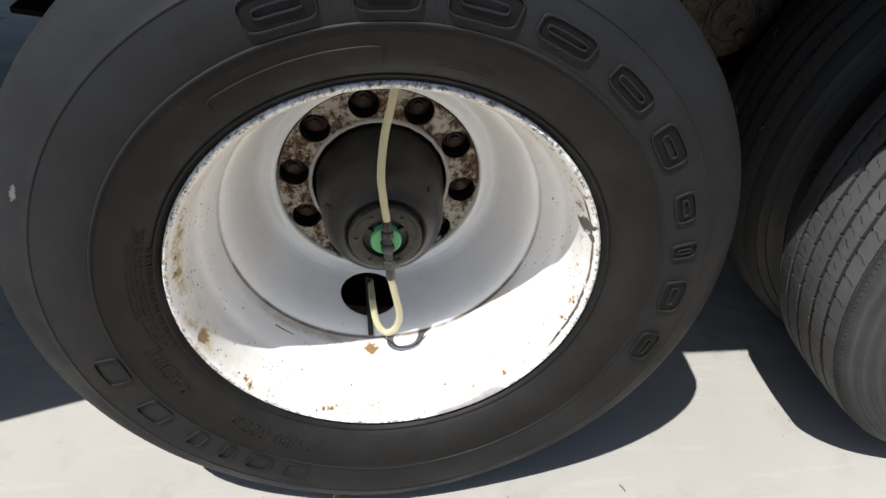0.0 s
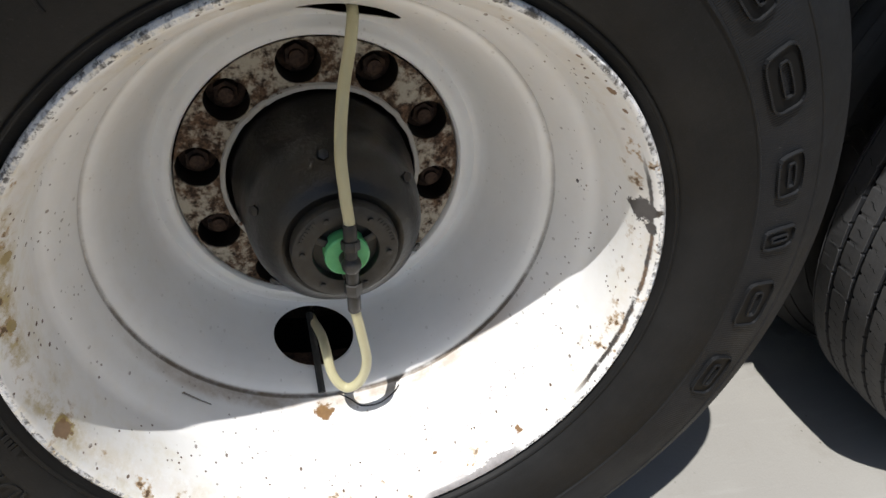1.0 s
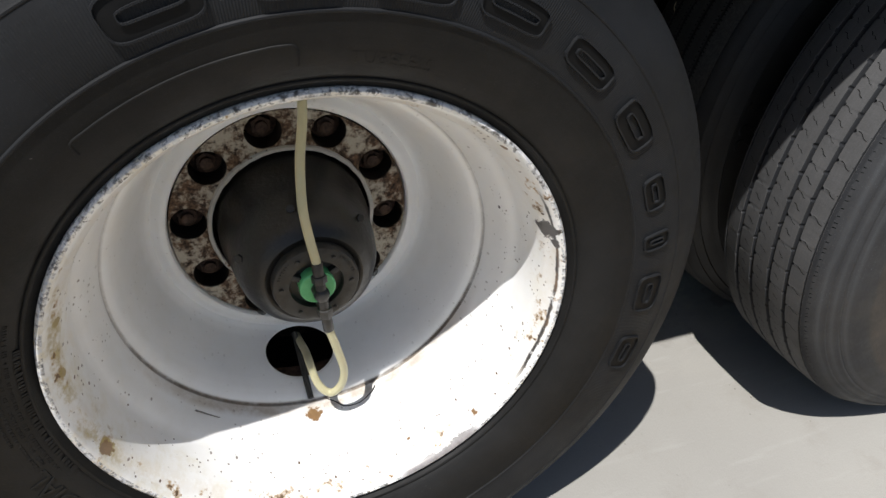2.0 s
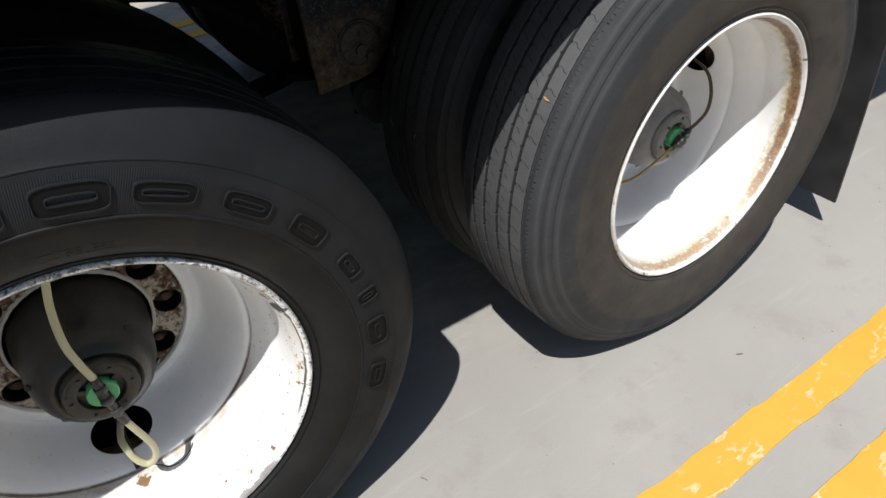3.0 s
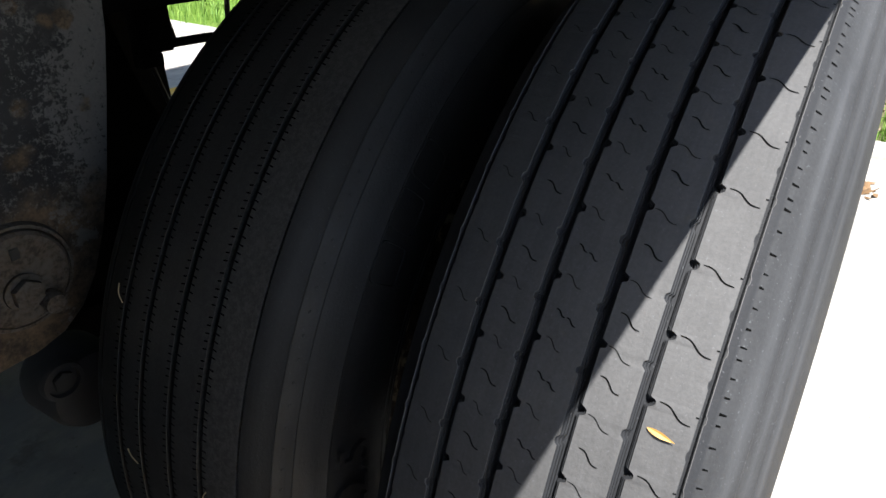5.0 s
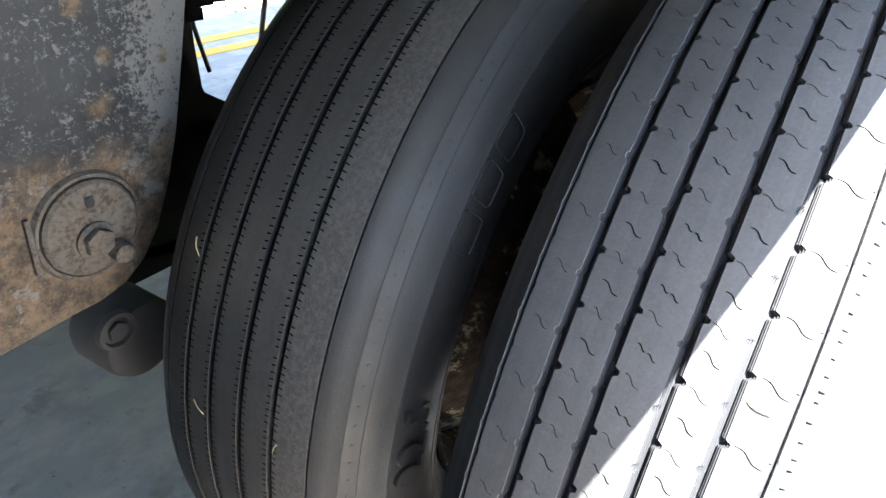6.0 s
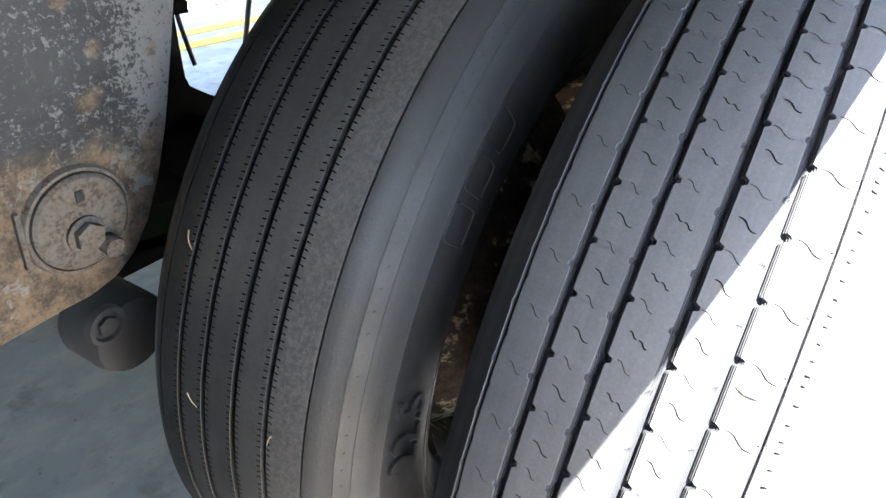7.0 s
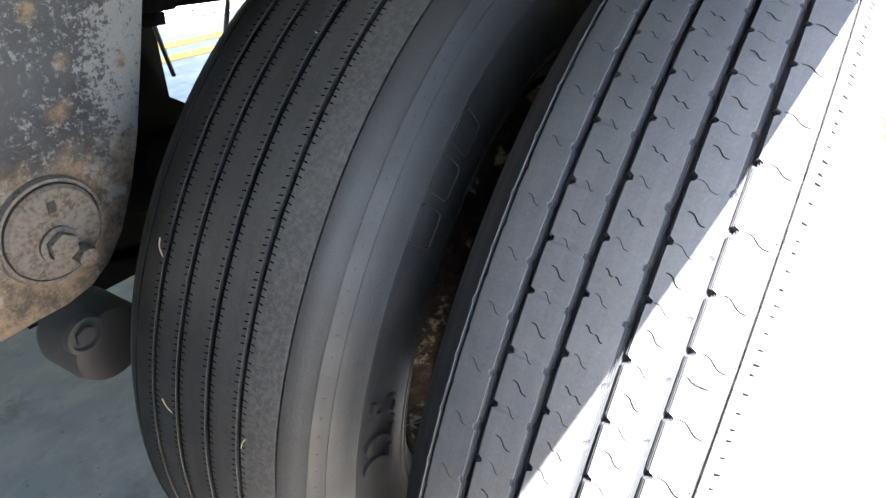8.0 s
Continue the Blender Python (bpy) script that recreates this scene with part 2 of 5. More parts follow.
    for sx, sy, sz, size, tone in spots:
        d = nt.nodes.new("ShaderNodeVectorMath")
        d.operation = "DISTANCE"
        put(nt, d.inputs[0], c)
        d.inputs[1].default_value = (sx, sy, sz)
        ragged = calc(nt, "ADD", d.outputs["Value"], calc(nt, "MULTIPLY", calc(nt, "SUBTRACT", grain(nt, c, 85.0, 6.0, 0.7), 0.5), size * 2.2))
        colour = blend(nt, step(nt, ragged, size * 0.8, size, 1.0, 0.0), colour, blend(nt, small, tuple(v * 0.5 for v in tone), tone))
    put(nt, b.inputs["Base Color"], colour)
    wear = calc(nt, "MAXIMUM", bloom, calc(nt, "MAXIMUM", chip, calc(nt, "MULTIPLY", edge, 0.6)))
    put(nt, b.inputs["Roughness"], step(nt, wear, 0.0, 1.0, 0.38, 0.75))
    relief(nt, b, calc(nt, "ADD", calc(nt, "MULTIPLY", mid, 0.4), calc(nt, "MULTIPLY", wear, -0.8)), 0.25, 0.0008)
    return m


def rusted(name, paint, paint_cover, rust_a=(0.07, 0.035, 0.02), rust_b=(0.26, 0.13, 0.065), scale=16.0, dark_from=None, soft=0.02):
    """Steel with flaking paint over rust; paint_cover: share of paint left, 0 to 1."""
    m, nt, b = material(name, 0.8, 0.0, 0.3)
    c = coords(nt)
    big, mid, small = grain(nt, c, scale, 6.0, 0.7), grain(nt, c, scale * 5, 5.0, 0.65), grain(nt, c, 260.0, 4.0)
    colour = blend(nt, step(nt, calc(nt, "ADD", calc(nt, "MULTIPLY", mid, 0.65), calc(nt, "MULTIPLY", small, 0.35)), 0.36, 0.64), rust_a, rust_b)
    cover = 0.72 - 0.44 * paint_cover
    left = step(nt, calc(nt, "ADD", calc(nt, "MULTIPLY", big, 0.65), calc(nt, "MULTIPLY", mid, 0.35)), cover - soft, cover + soft + 0.01)
    if dark_from:  # beyond this depth there is no paint and the rust is darker
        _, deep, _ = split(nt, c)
        deep_rust = step(nt, deep, dark_from, dark_from + 0.003)
        left = calc(nt, "MULTIPLY", left, calc(nt, "SUBTRACT", 1.0, deep_rust))
        colour = blend(nt, deep_rust, colour, blend(nt, mid, tuple(v * 0.5 for v in rust_a), rust_a))
    colour = blend(nt, left, colour, blend(nt, small, tuple(v * 0.7 for v in paint), paint))
    put(nt, b.inputs["Base Color"], colour)
    relief(nt, b, calc(nt, "ADD", calc(nt, "MULTIPLY", left, 0.5), calc(nt, "ADD", calc(nt, "MULTIPLY", mid, 0.5), calc(nt, "MULTIPLY", small, 0.3))), 0.5, 0.0015)
    return m


def concrete_material():
    m, nt, b = material("concrete", 0.9, 0.0, 0.2)
    c = coords(nt)
    big, mid, small = grain(nt, c, 0.8, 5.0), grain(nt, c, 6.0, 6.0, 0.65), grain(nt, c, 160.0, 4.0, 0.7)
    colour = blend(nt, step(nt, big, 0.3, 0.7), (0.315, 0.305, 0.285), (0.375, 0.365, 0.34))
    colour = blend(nt, calc(nt, "MULTIPLY", step(nt, mid, 0.52, 0.72), 0.5), colour, (0.27, 0.25, 0.22))
    streak = grain(nt, stretch(nt, c, 1.2, 9.0, 1.0), 3.0, 4.0, 0.6)
    colour = blend(nt, calc(nt, "MULTIPLY", step(nt, streak, 0.55, 0.75), 0.4), colour, (0.42, 0.41, 0.39))
    # trodden dust and old drips where the trailer stands
    _, under, _ = split(nt, c)
    parked = step(nt, under, 0.15, 0.5)
    dust = calc(nt, "MULTIPLY", parked, step(nt, grain(nt, stretch(nt, c, 1.0, 1.7, 1.0), 5.0, 7.0, 0.7), 0.44, 0.60))
    colour = blend(nt, calc(nt, "MULTIPLY", dust, 0.75), colour, (0.47, 0.43, 0.375))
    drip = calc(nt, "MULTIPLY", parked, step(nt, grain(nt, c, 8.0, 6.0, 0.65), 0.56, 0.68))
    colour = blend(nt, calc(nt, "MULTIPLY", drip, 0.6), colour, (0.185, 0.165, 0.14))
    specks = step(nt, cells(nt, c, 28.0), 0.05, 0.08, 1.0, 0.0)
    colour = blend(nt, calc(nt, "MULTIPLY", specks, step(nt, mid, 0.5, 0.6, 0.0, 0.7)), colour, (0.10, 0.085, 0.07))
    colour = blend(nt, calc(nt, "MULTIPLY", small, 0.25), colour, (0.25, 0.24, 0.225))
    put(nt, b.inputs["Base Color"], colour)
    relief(nt, b, calc(nt, "ADD", small, calc(nt, "MULTIPLY", mid, 0.6)), 0.35, 0.002)
    return m


def marking_material():
    m, nt, b = material("yellow_paint", 0.7, 0.0, 0.3)
    c = coords(nt)
    mid, small = grain(nt, stretch(nt, c, 0.5, 1.6, 1.0), 16.0, 6.0, 0.7), grain(nt, c, 180.0, 4.0)
    colour = blend(nt, grain(nt, c, 5.0), (0.58, 0.325, 0.045), (0.67, 0.40, 0.065))
    worn = step(nt, calc(nt, "ADD", calc(nt, "MULTIPLY", mid, 0.8), calc(nt, "MULTIPLY", small, 0.2)), 0.58, 0.68)
    colour = blend(nt, calc(nt, "MULTIPLY", worn, 0.7), colour, (0.60, 0.48, 0.24))
    # pale scuffs, short and crooked
    vein = calc(nt, "ABSOLUTE", calc(nt, "SUBTRACT", grain(nt, stretch(nt, c, 0.6, 1.2, 1.0), 13.0, 4.0, 0.55), 0.5))
    scuff = calc(nt, "MULTIPLY", step(nt, vein, 0.006, 0.030, 1.0, 0.0), step(nt, grain(nt, c, 9.0, 3.0), 0.50, 0.62))
    colour = blend(nt, calc(nt, "MULTIPLY", scuff, 0.75), colour, (0.66, 0.57, 0.38))
    put(nt, b.inputs["Base Color"], colour)
    relief(nt, b, small, 0.3, 0.001)
    return m


def panel_material():
    m, nt, b = material("panel_paint", 0.45, 0.0, 0.5)
    c = coords(nt)
    x, y, z = split(nt, c)
    big, mid, small = grain(nt, c, 4.0), grain(nt, c, 45.0, 5.0, 0.7), grain(nt, c, 350.0, 3.0)
    colour = blend(nt, step(nt, big, 0.3, 0.7), (0.64, 0.625, 0.60), (0.71, 0.695, 0.67))
    colour = blend(nt, calc(nt, "MULTIPLY", step(nt, mid, 0.45, 0.75), 0.35), colour, (0.52, 0.50, 0.47))
    scuff = calc(nt, "MULTIPLY", band(nt, z, 1.10, 1.140, 0.008), band(nt, x, 0.44, 0.66, 0.05))
    colour = blend(nt, calc(nt, "MULTIPLY", scuff, step(nt, grain(nt, stretch(nt, c, 14.0, 1.0, 60.0), 1.6, 5.0), 0.38, 0.6, 0.2, 0.95)), colour, (0.19, 0.165, 0.155))
    put(nt, b.inputs["Base Color"], colour)
    relief(nt, b, calc(nt, "ADD", calc(nt, "MULTIPLY", mid, 0.5), small), 0.2, 0.0006)
    return m


def hanger_material():
    """Black paint flaking to pale primer in specks, with rust dots and a rusty lower edge."""
    m, nt, b = material("hanger_steel", 0.75, 0.0, 0.25)
    c = coords(nt)
    x, y, z = split(nt, c)
    big, mid, small = grain(nt, c, 9.0, 5.0), grain(nt, c, 85.0, 7.0, 0.8), grain(nt, c, 300.0, 4.0)
    colour = blend(nt, step(nt, big, 0.3, 0.7), (0.014, 0.0145, 0.016), (0.040, 0.041, 0.043))
    edge = step(nt, calc(nt, "ADD", x, calc(nt, "MULTIPLY", grain(nt, c, 10.0, 4.0), 0.10)), 0.845, 0.905, 0.0, 0.10)
    speck = calc(nt, "ADD", calc(nt, "MULTIPLY", mid, 0.5), calc(nt, "ADD", edge, calc(nt, "MULTIPLY", grain(nt, c, 210.0, 6.0, 0.8), 0.5)))
    flakes = calc(nt, "MULTIPLY", step(nt, speck, 0.525, 0.56), step(nt, calc(nt, "ADD", edge, grain(nt, c, 14.0, 3.0)), 0.38, 0.52))
    colour = blend(nt, calc(nt, "MULTIPLY", flakes, 0.8), colour, blend(nt, small, (0.09, 0.09, 0.09), (0.17, 0.165, 0.16)))
    dots = calc(nt, "MULTIPLY", step(nt, calc(nt, "ADD", cells(nt, c, 26.0), calc(nt, "MULTIPLY", calc(nt, "SUBTRACT", mid, 0.5), 0.5)), 0.20, 0.30, 1.0, 0.0), step(nt, grain(nt, c, 12.0, 2.0), 0.48, 0.54))
    low = step(nt, calc(nt, "ADD", z, calc(nt, "MULTIPLY", calc(nt, "SUBTRACT", grain(nt, c, 20.0, 5.0, 0.65), 0.5), 0.16)), 0.73, 0.79, 1.0, 0.0)
    crust = calc(nt, "ADD", calc(nt, "MULTIPLY", grain(nt, c, 38.0, 6.0, 0.7), 0.55), calc(nt, "ADD", calc(nt, "MULTIPLY", mid, 0.25), calc(nt, "MULTIPLY", small, 0.2)))
    rust = blend(nt, step(nt, crust, 0.38, 0.62), (0.030, 0.022, 0.016), (0.165, 0.114, 0.068))
    rust = blend(nt, step(nt, grain(nt, c, 22.0, 7.0, 0.75), 0.56, 0.62, 0.0, 0.75), rust, blend(nt, small, (0.12, 0.115, 0.105), (0.23, 0.22, 0.20)))
    colour = blend(nt, calc(nt, "MAXIMUM", calc(nt, "MULTIPLY", dots, 0.8), calc(nt, "MULTIPLY", low, 0.85)), colour, rust)
    put(nt, b.inputs["Base Color"], colour)
    relief(nt, b, calc(nt, "ADD", calc(nt, "MULTIPLY", mid, 0.6), calc(nt, "MULTIPLY", small, 0.4)), 0.5, 0.0015)
    return m


def foliage(name, dark, light):
    m, nt, b = material(name, 0.55, 0.0, 0.3)
    n = nt.nodes.new("ShaderNodeNewGeometry")
    put(nt, b.inputs["Base Color"], blend(nt, n.outputs["Random Per Island"], dark, light))
    b.inputs["Subsurface Weight"].default_value = 0.0
    return m


def litter_material():
    m, nt, b = material("leaf_litter", 0.95, 0.0, 0.1)
    c = coords(nt)
    mid, small = grain(nt, c, 7.0, 6.0, 0.7), grain(nt, c, 40.0, 5.0, 0.7)
    colour = blend(nt, step(nt, small, 0.35, 0.65), (0.050, 0.040, 0.028), (0.36, 0.295, 0.205))
    colour = blend(nt, calc(nt, "MULTIPLY", step(nt, mid, 0.5, 0.62), 0.6), colour, (0.10, 0.13, 0.04))
    _, far, _ = split(nt, c)  # turf beyond the trailer
    colour = blend(nt, step(nt, calc(nt, "ADD", far, calc(nt, "MULTIPLY", mid, 2.0)), 4.0, 5.5), colour, blend(nt, small, (0.06, 0.13, 0.015), (0.17, 0.27, 0.05)))
    put(nt, b.inputs["Base Color"], colour)
    relief(nt, b, small, 0.8, 0.03)
    return m


def hose_material():
    m, nt, b = material("hose_plastic", 0.35, 0.0, 0.5)
    c = coords(nt)
    put(nt, b.inputs["Base Color"], blend(nt, grain(nt, c, 35.0), (0.50, 0.47, 0.28), (0.62, 0.58, 0.38)))
    b.inputs["Transmission Weight"].default_value = 0.15
    relief(nt, b, grain(nt, c, 200.0), 0.1, 0.0005)
    return m


RUBBER_FRONT = rubber("weathered_rubber", (0.0027, 0.0028, 0.0029), (0.0114, 0.0115, 0.0118), (0.0146, 0.0146, 0.0148), 0.31, 0.345, hatch=True, specular=0.26, rough=0.62, cool_tint=(0.374, 0.520, (0.0132, 0.0150, 0.0186)))
MARK_BLACK = plain("smooth_black_rubber", (0.0022, 0.0022, 0.0024), (0.0055, 0.0055, 0.0058), 30.0, 0.62, bump=0.1, specular=0.20)
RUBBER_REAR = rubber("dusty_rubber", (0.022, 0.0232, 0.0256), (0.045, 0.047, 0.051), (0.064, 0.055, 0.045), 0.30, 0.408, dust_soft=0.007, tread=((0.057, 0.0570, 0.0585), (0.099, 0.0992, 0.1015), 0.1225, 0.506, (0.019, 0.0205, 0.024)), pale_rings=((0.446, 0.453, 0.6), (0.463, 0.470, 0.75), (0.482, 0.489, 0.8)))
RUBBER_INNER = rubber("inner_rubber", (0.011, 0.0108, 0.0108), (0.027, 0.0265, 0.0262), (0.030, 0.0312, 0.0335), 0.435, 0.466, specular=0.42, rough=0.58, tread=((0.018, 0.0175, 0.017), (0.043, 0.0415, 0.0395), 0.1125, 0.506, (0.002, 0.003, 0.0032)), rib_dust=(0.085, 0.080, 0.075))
# Tyres hidden beneath the trailer: their shade is put into this darker rubber.
RUBBER_SHADED = rubber("shaded_rubber", (0.004, 0.004, 0.0042), (0.009, 0.009, 0.0092), (0.010, 0.010, 0.010), 0.435, 0.466, specular=0.15)
SLIT = plain("rubber_slit", (0.002, 0.002, 0.002), (0.004, 0.004, 0.004), 30.0, 0.95, specular=0.03)
# chips and stains on the front wheel: x, y, z and size
OLIVE_SPOTS = [(-0.262, 0.014, -0.098, 0.013), (-0.281, 0.020, 0.015, 0.006), (-0.270, 0.020, 0.080, 0.006)]
RUST_SPOTS = [(-0.264, 0.013, -0.100, 0.010), (0.102, 0.040, -0.256, 0.004), (-0.018, 0.128, -0.252, 0.013), (0.257, 0.008, -0.094, 0.006), (0.158, 0.006, 0.238, 0.004), (0.196, 0.005, 0.211, 0.005), (0.214, 0.005, 0.194, 0.003), (0.190, 0.014, -0.205, 0.007)]
DARK_SPOTS = [(0.271, 0.018, 0.088, 0.016), (0.276, 0.008, 0.092, 0.010), (0.279, 0.006, 0.070, 0.007), (0.003, 0.060, -0.272, 0.0038), (-0.235, 0.145, -0.117, 0.004), (-0.194, 0.121, -0.176, 0.003), (0.252, 0.112, 0.068, 0.003)]
RIM_SPOTS = [(*p, (0.44, 0.33, 0.12)) for p in OLIVE_SPOTS] + [(*p, (0.28, 0.16, 0.07)) for p in RUST_SPOTS] + [(*p, (0.065, 0.055, 0.05)) for p in DARK_SPOTS]
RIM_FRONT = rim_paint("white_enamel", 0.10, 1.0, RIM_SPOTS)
RIM_REAR = rim_paint("rusting_white_enamel", 0.95, 0.15, dirt=0.12, rust_at=0.002)
# Rusted rims between the tyres, their rust toned darker to paint the shade there.
RIM_INNER = rusted("rusty_shaded_rim", (0.44, 0.37, 0.25), 0.36, (0.016, 0.011, 0.008), (0.075, 0.048, 0.030), 10.0)
RING_RUST = rusted("rusty_clamp", (0.48, 0.43, 0.35), 0.46, (0.014, 0.008, 0.005), (0.17, 0.100, 0.058), 19.0, dark_from=0.2760, soft=0.045)
RING_GREY = plain("grey_clamp", (0.20, 0.19, 0.18), (0.36, 0.35, 0.33), 25.0, 0.6)
PILOT_PAINT = rusted("flaking_pilot", (0.52, 0.50, 0.46), 0.74)
NUT_RUST = rusted("rusty_nut", (0.022, 0.016, 0.014), 0.25, (0.020, 0.012, 0.009), (0.085, 0.050, 0.034))
HUB_GREASE = plain("oily_hub", (0.0032, 0.0030, 0.0026), (0.0170, 0.0158, 0.0136), 17.0, 0.34, bump=0.5, fine=140.0, distance=0.0016)
HUB_GREY = plain("grey_hub", (0.14, 0.137, 0.134), (0.27, 0.265, 0.26), 22.0, 0.5)
CAP_METAL = plain("cap_metal", (0.018, 0.0175, 0.016), (0.055, 0.053, 0.050), 60.0, 0.5, metal=0.3)
CAP_DARK = plain("cap_recess", (0.008, 0.008, 0.008), (0.02, 0.02, 0.018), 60.0, 0.5)
GREEN = plain("green_plastic", (0.09, 0.42, 0.16), (0.14, 0.52, 0.22), 60.0, 0.4)
FITTING = plain("black_fitting", (0.012, 0.012, 0.012), (0.04, 0.038, 0.035), 90.0, 0.5)
HOSE = hose_material()
HOSE_BROWN = plain("brown_hose", (0.05, 0.035, 0.02), (0.12, 0.085, 0.045), 50.0, 0.5)
HOSE_YELLOW = plain("yellowed_hose", (0.28, 0.20, 0.06), (0.40, 0.30, 0.10), 50.0, 0.45)
CONCRETE = concrete_material()
YELLOW = marking_material()
PANEL = panel_material()
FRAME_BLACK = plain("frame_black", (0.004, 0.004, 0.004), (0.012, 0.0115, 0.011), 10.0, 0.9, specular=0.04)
BOLT_STEEL = rusted("bolt_steel", (0.27, 0.225, 0.22), 0.60, (0.10, 0.065, 0.055), (0.24, 0.165, 0.14), 90.0)
HANGER = hanger_material()
WASHER = rusted("washer_steel", (0.125, 0.11, 0.092), 0.50, (0.045, 0.034, 0.025), (0.125, 0.094, 0.068), 55.0, soft=0.09)
BUSH = plain("dusty_casting", (0.030, 0.028, 0.026), (0.062, 0.058, 0.053), 18.0, 0.85)
GUARD = plain("guard_steel", (0.030, 0.030, 0.033), (0.060, 0.060, 0.066), 12.0, 0.6)
GUARD_END = plain("guard_end", (0.24, 0.25, 0.27), (0.36, 0.37, 0.39), 12.0, 0.6)
CLAMP = plain("flap_clamp_steel", (0.045, 0.036, 0.033), (0.085, 0.070, 0.063), 18.0, 0.8)
FLAP = plain("flap_rubber", (0.014, 0.014, 0.015), (0.032, 0.032, 0.034), 8.0, 0.6)
KERB = plain("kerb_concrete", (0.30, 0.29, 0.27), (0.42, 0.41, 0.38), 6.0, 0.9, bump=0.4)
LITTER = litter_material()
GRASS = foliage("grass_blade", (0.07, 0.17, 0.02), (0.24, 0.37, 0.08))
LEAVES = foliage("shrub_leaf", (0.025, 0.065, 0.015), (0.13, 0.22, 0.045))
SCUFF = plain("scuffed_rubber", (0.16, 0.155, 0.15), (0.34, 0.33, 0.32), 120.0, 0.8)
SCUFF_DARK = plain("faint_scuff", (0.06, 0.062, 0.065), (0.11, 0.112, 0.115), 120.0, 0.8)
STAIN = plain("dried_smear", (0.018, 0.016, 0.014), (0.034, 0.030, 0.026), 120.0, 0.8)
MUD = plain("dried_mud", (0.030, 0.028, 0.026), (0.075, 0.070, 0.066), 160.0, 0.9, bump=0.5)
SCRAP = foliage("dry_leaf_scrap", (0.10, 0.06, 0.03), (0.24, 0.15, 0.08))
STRAW = foliage("straw", (0.30, 0.22, 0.11), (0.50, 0.40, 0.24))
DRY_LEAF = foliage("dry_leaf", (0.10, 0.075, 0.045), (0.46, 0.38, 0.27))
BARK = plain("bark", (0.10, 0.09, 0.08), (0.26, 0.24, 0.22), 14.0, 0.9, bump=0.8, fine=60.0, distance=0.01)
DEAD_LEAF = plain("dead_leaf", (0.42, 0.22, 0.05), (0.62, 0.40, 0.12), 90.0, 0.6)


# ================= mesh helpers =================
def finish(bm, sharp=38.0):
    bmesh.ops.recalc_face_normals(bm, faces=bm.faces)
    limit = radians(sharp)
    for f in bm.faces:
        f.smooth = True
    for e in bm.edges:
        if len(e.link_faces) == 2 and e.calc_face_angle(0.0) > limit:
            e.smooth = False
    return bm


def part(name, bm, mat, parent=None, label="", sharp=38.0, ready=False):
    """Links a bmesh as one mesh object, under its thing or part if one is given."""
    if not ready:
        finish(bm, sharp)
    data = bpy.data.meshes.new(name)
    bm.to_mesh(data)
    bm.free()
    data.materials.append(mat)
    ob = new(name, data)
    if parent is not None:
        ob.parent = parent
    return tagged(ob, label=label)


def raw(name, verts, faces, mat, parent=None, label="", smooth=True):
    data = bpy.data.meshes.new(name)
    data.from_pydata(verts, [], faces)
    data.materials.append(mat)
    if smooth:
        data.shade_smooth()
    ob = new(name, data)
    if parent is not None:
        ob.parent = parent
    return tagged(ob, label=label)


def lathe(profile, segments=96, bm=None, closed=True):
    """Turns (radius, y) points round the y axis; closed: the last point joins the first."""
    bm = bm or bmesh.new()
    rings = []
    for r, y in profile:
        rings.append([bm.verts.new((r * math.cos(2 * math.pi * k / segments), y, r * math.sin(2 * math.pi * k / segments))) for k in range(segments)])
    pairs = list(zip(rings, rings[1:])) + ([(rings[-1], rings[0])] if closed else [])
    for a, b in pairs:
        for k in range(segments):
            j = (k + 1) % segments
            bm.faces.new((a[k], a[j], b[j], b[k]))
    return bm


def box(x0, x1, y0, y1, z0, z1, bevel=0.0, bm=None):
    bm = bm or bmesh.new()
    made = bmesh.ops.create_cube(bm, size=1.0, matrix=Matrix.Translation(((x0 + x1) / 2, (y0 + y1) / 2, (z0 + z1) / 2)) @ Matrix.Diagonal((x1 - x0, y1 - y0, z1 - z0, 1)))
    if bevel:
        edges = list({e for v in made["verts"] for e in v.link_edges})
        bmesh.ops.bevel(bm, geom=edges, offset=bevel, segments=2, affect="EDGES", profile=0.5)
    return bm


def cylinder(a, b, radius, segments=20, bevel=0.0, bm=None, radius2=None):
    bm = bm or bmesh.new()
    a, b = Vector(a), Vector(b)
    turn = (b - a).to_track_quat("Z", "Y").to_matrix().to_4x4()
    made = bmesh.ops.create_cone(bm, cap_ends=True, segments=segments, radius1=radius, radius2=radius if radius2 is None else radius2, depth=(b - a).length, matrix=Matrix.Translation((a + b) / 2) @ turn)
    if bevel:
        edges = [e for e in {e for v in made["verts"] for e in v.link_edges} if any(len(f.verts) > 4 for f in e.link_faces)]
        bmesh.ops.bevel(bm, geom=edges, offset=bevel, segments=2, affect="EDGES", profile=0.5)
    return bm


def spline(points, steps=10):
    """A smooth line through the points (Catmull-Rom)."""
    pts = [Vector(p) for p in points]
    pts = [2 * pts[0] - pts[1]] + pts + [2 * pts[-1] - pts[-2]]
    out = []
    for i in range(1, len(pts) - 2):
        p0, p1, p2, p3 = pts[i - 1 : i + 3]
        for k in range(steps):
            t = k / steps
            out.append(0.5 * (2 * p1 + (p2 - p0) * t + (2 * p0 - 5 * p1 + 4 * p2 - p3) * t * t + (3 * p1 - p0 - 3 * p2 + p3) * t**3))
    return out + [pts[-2]]


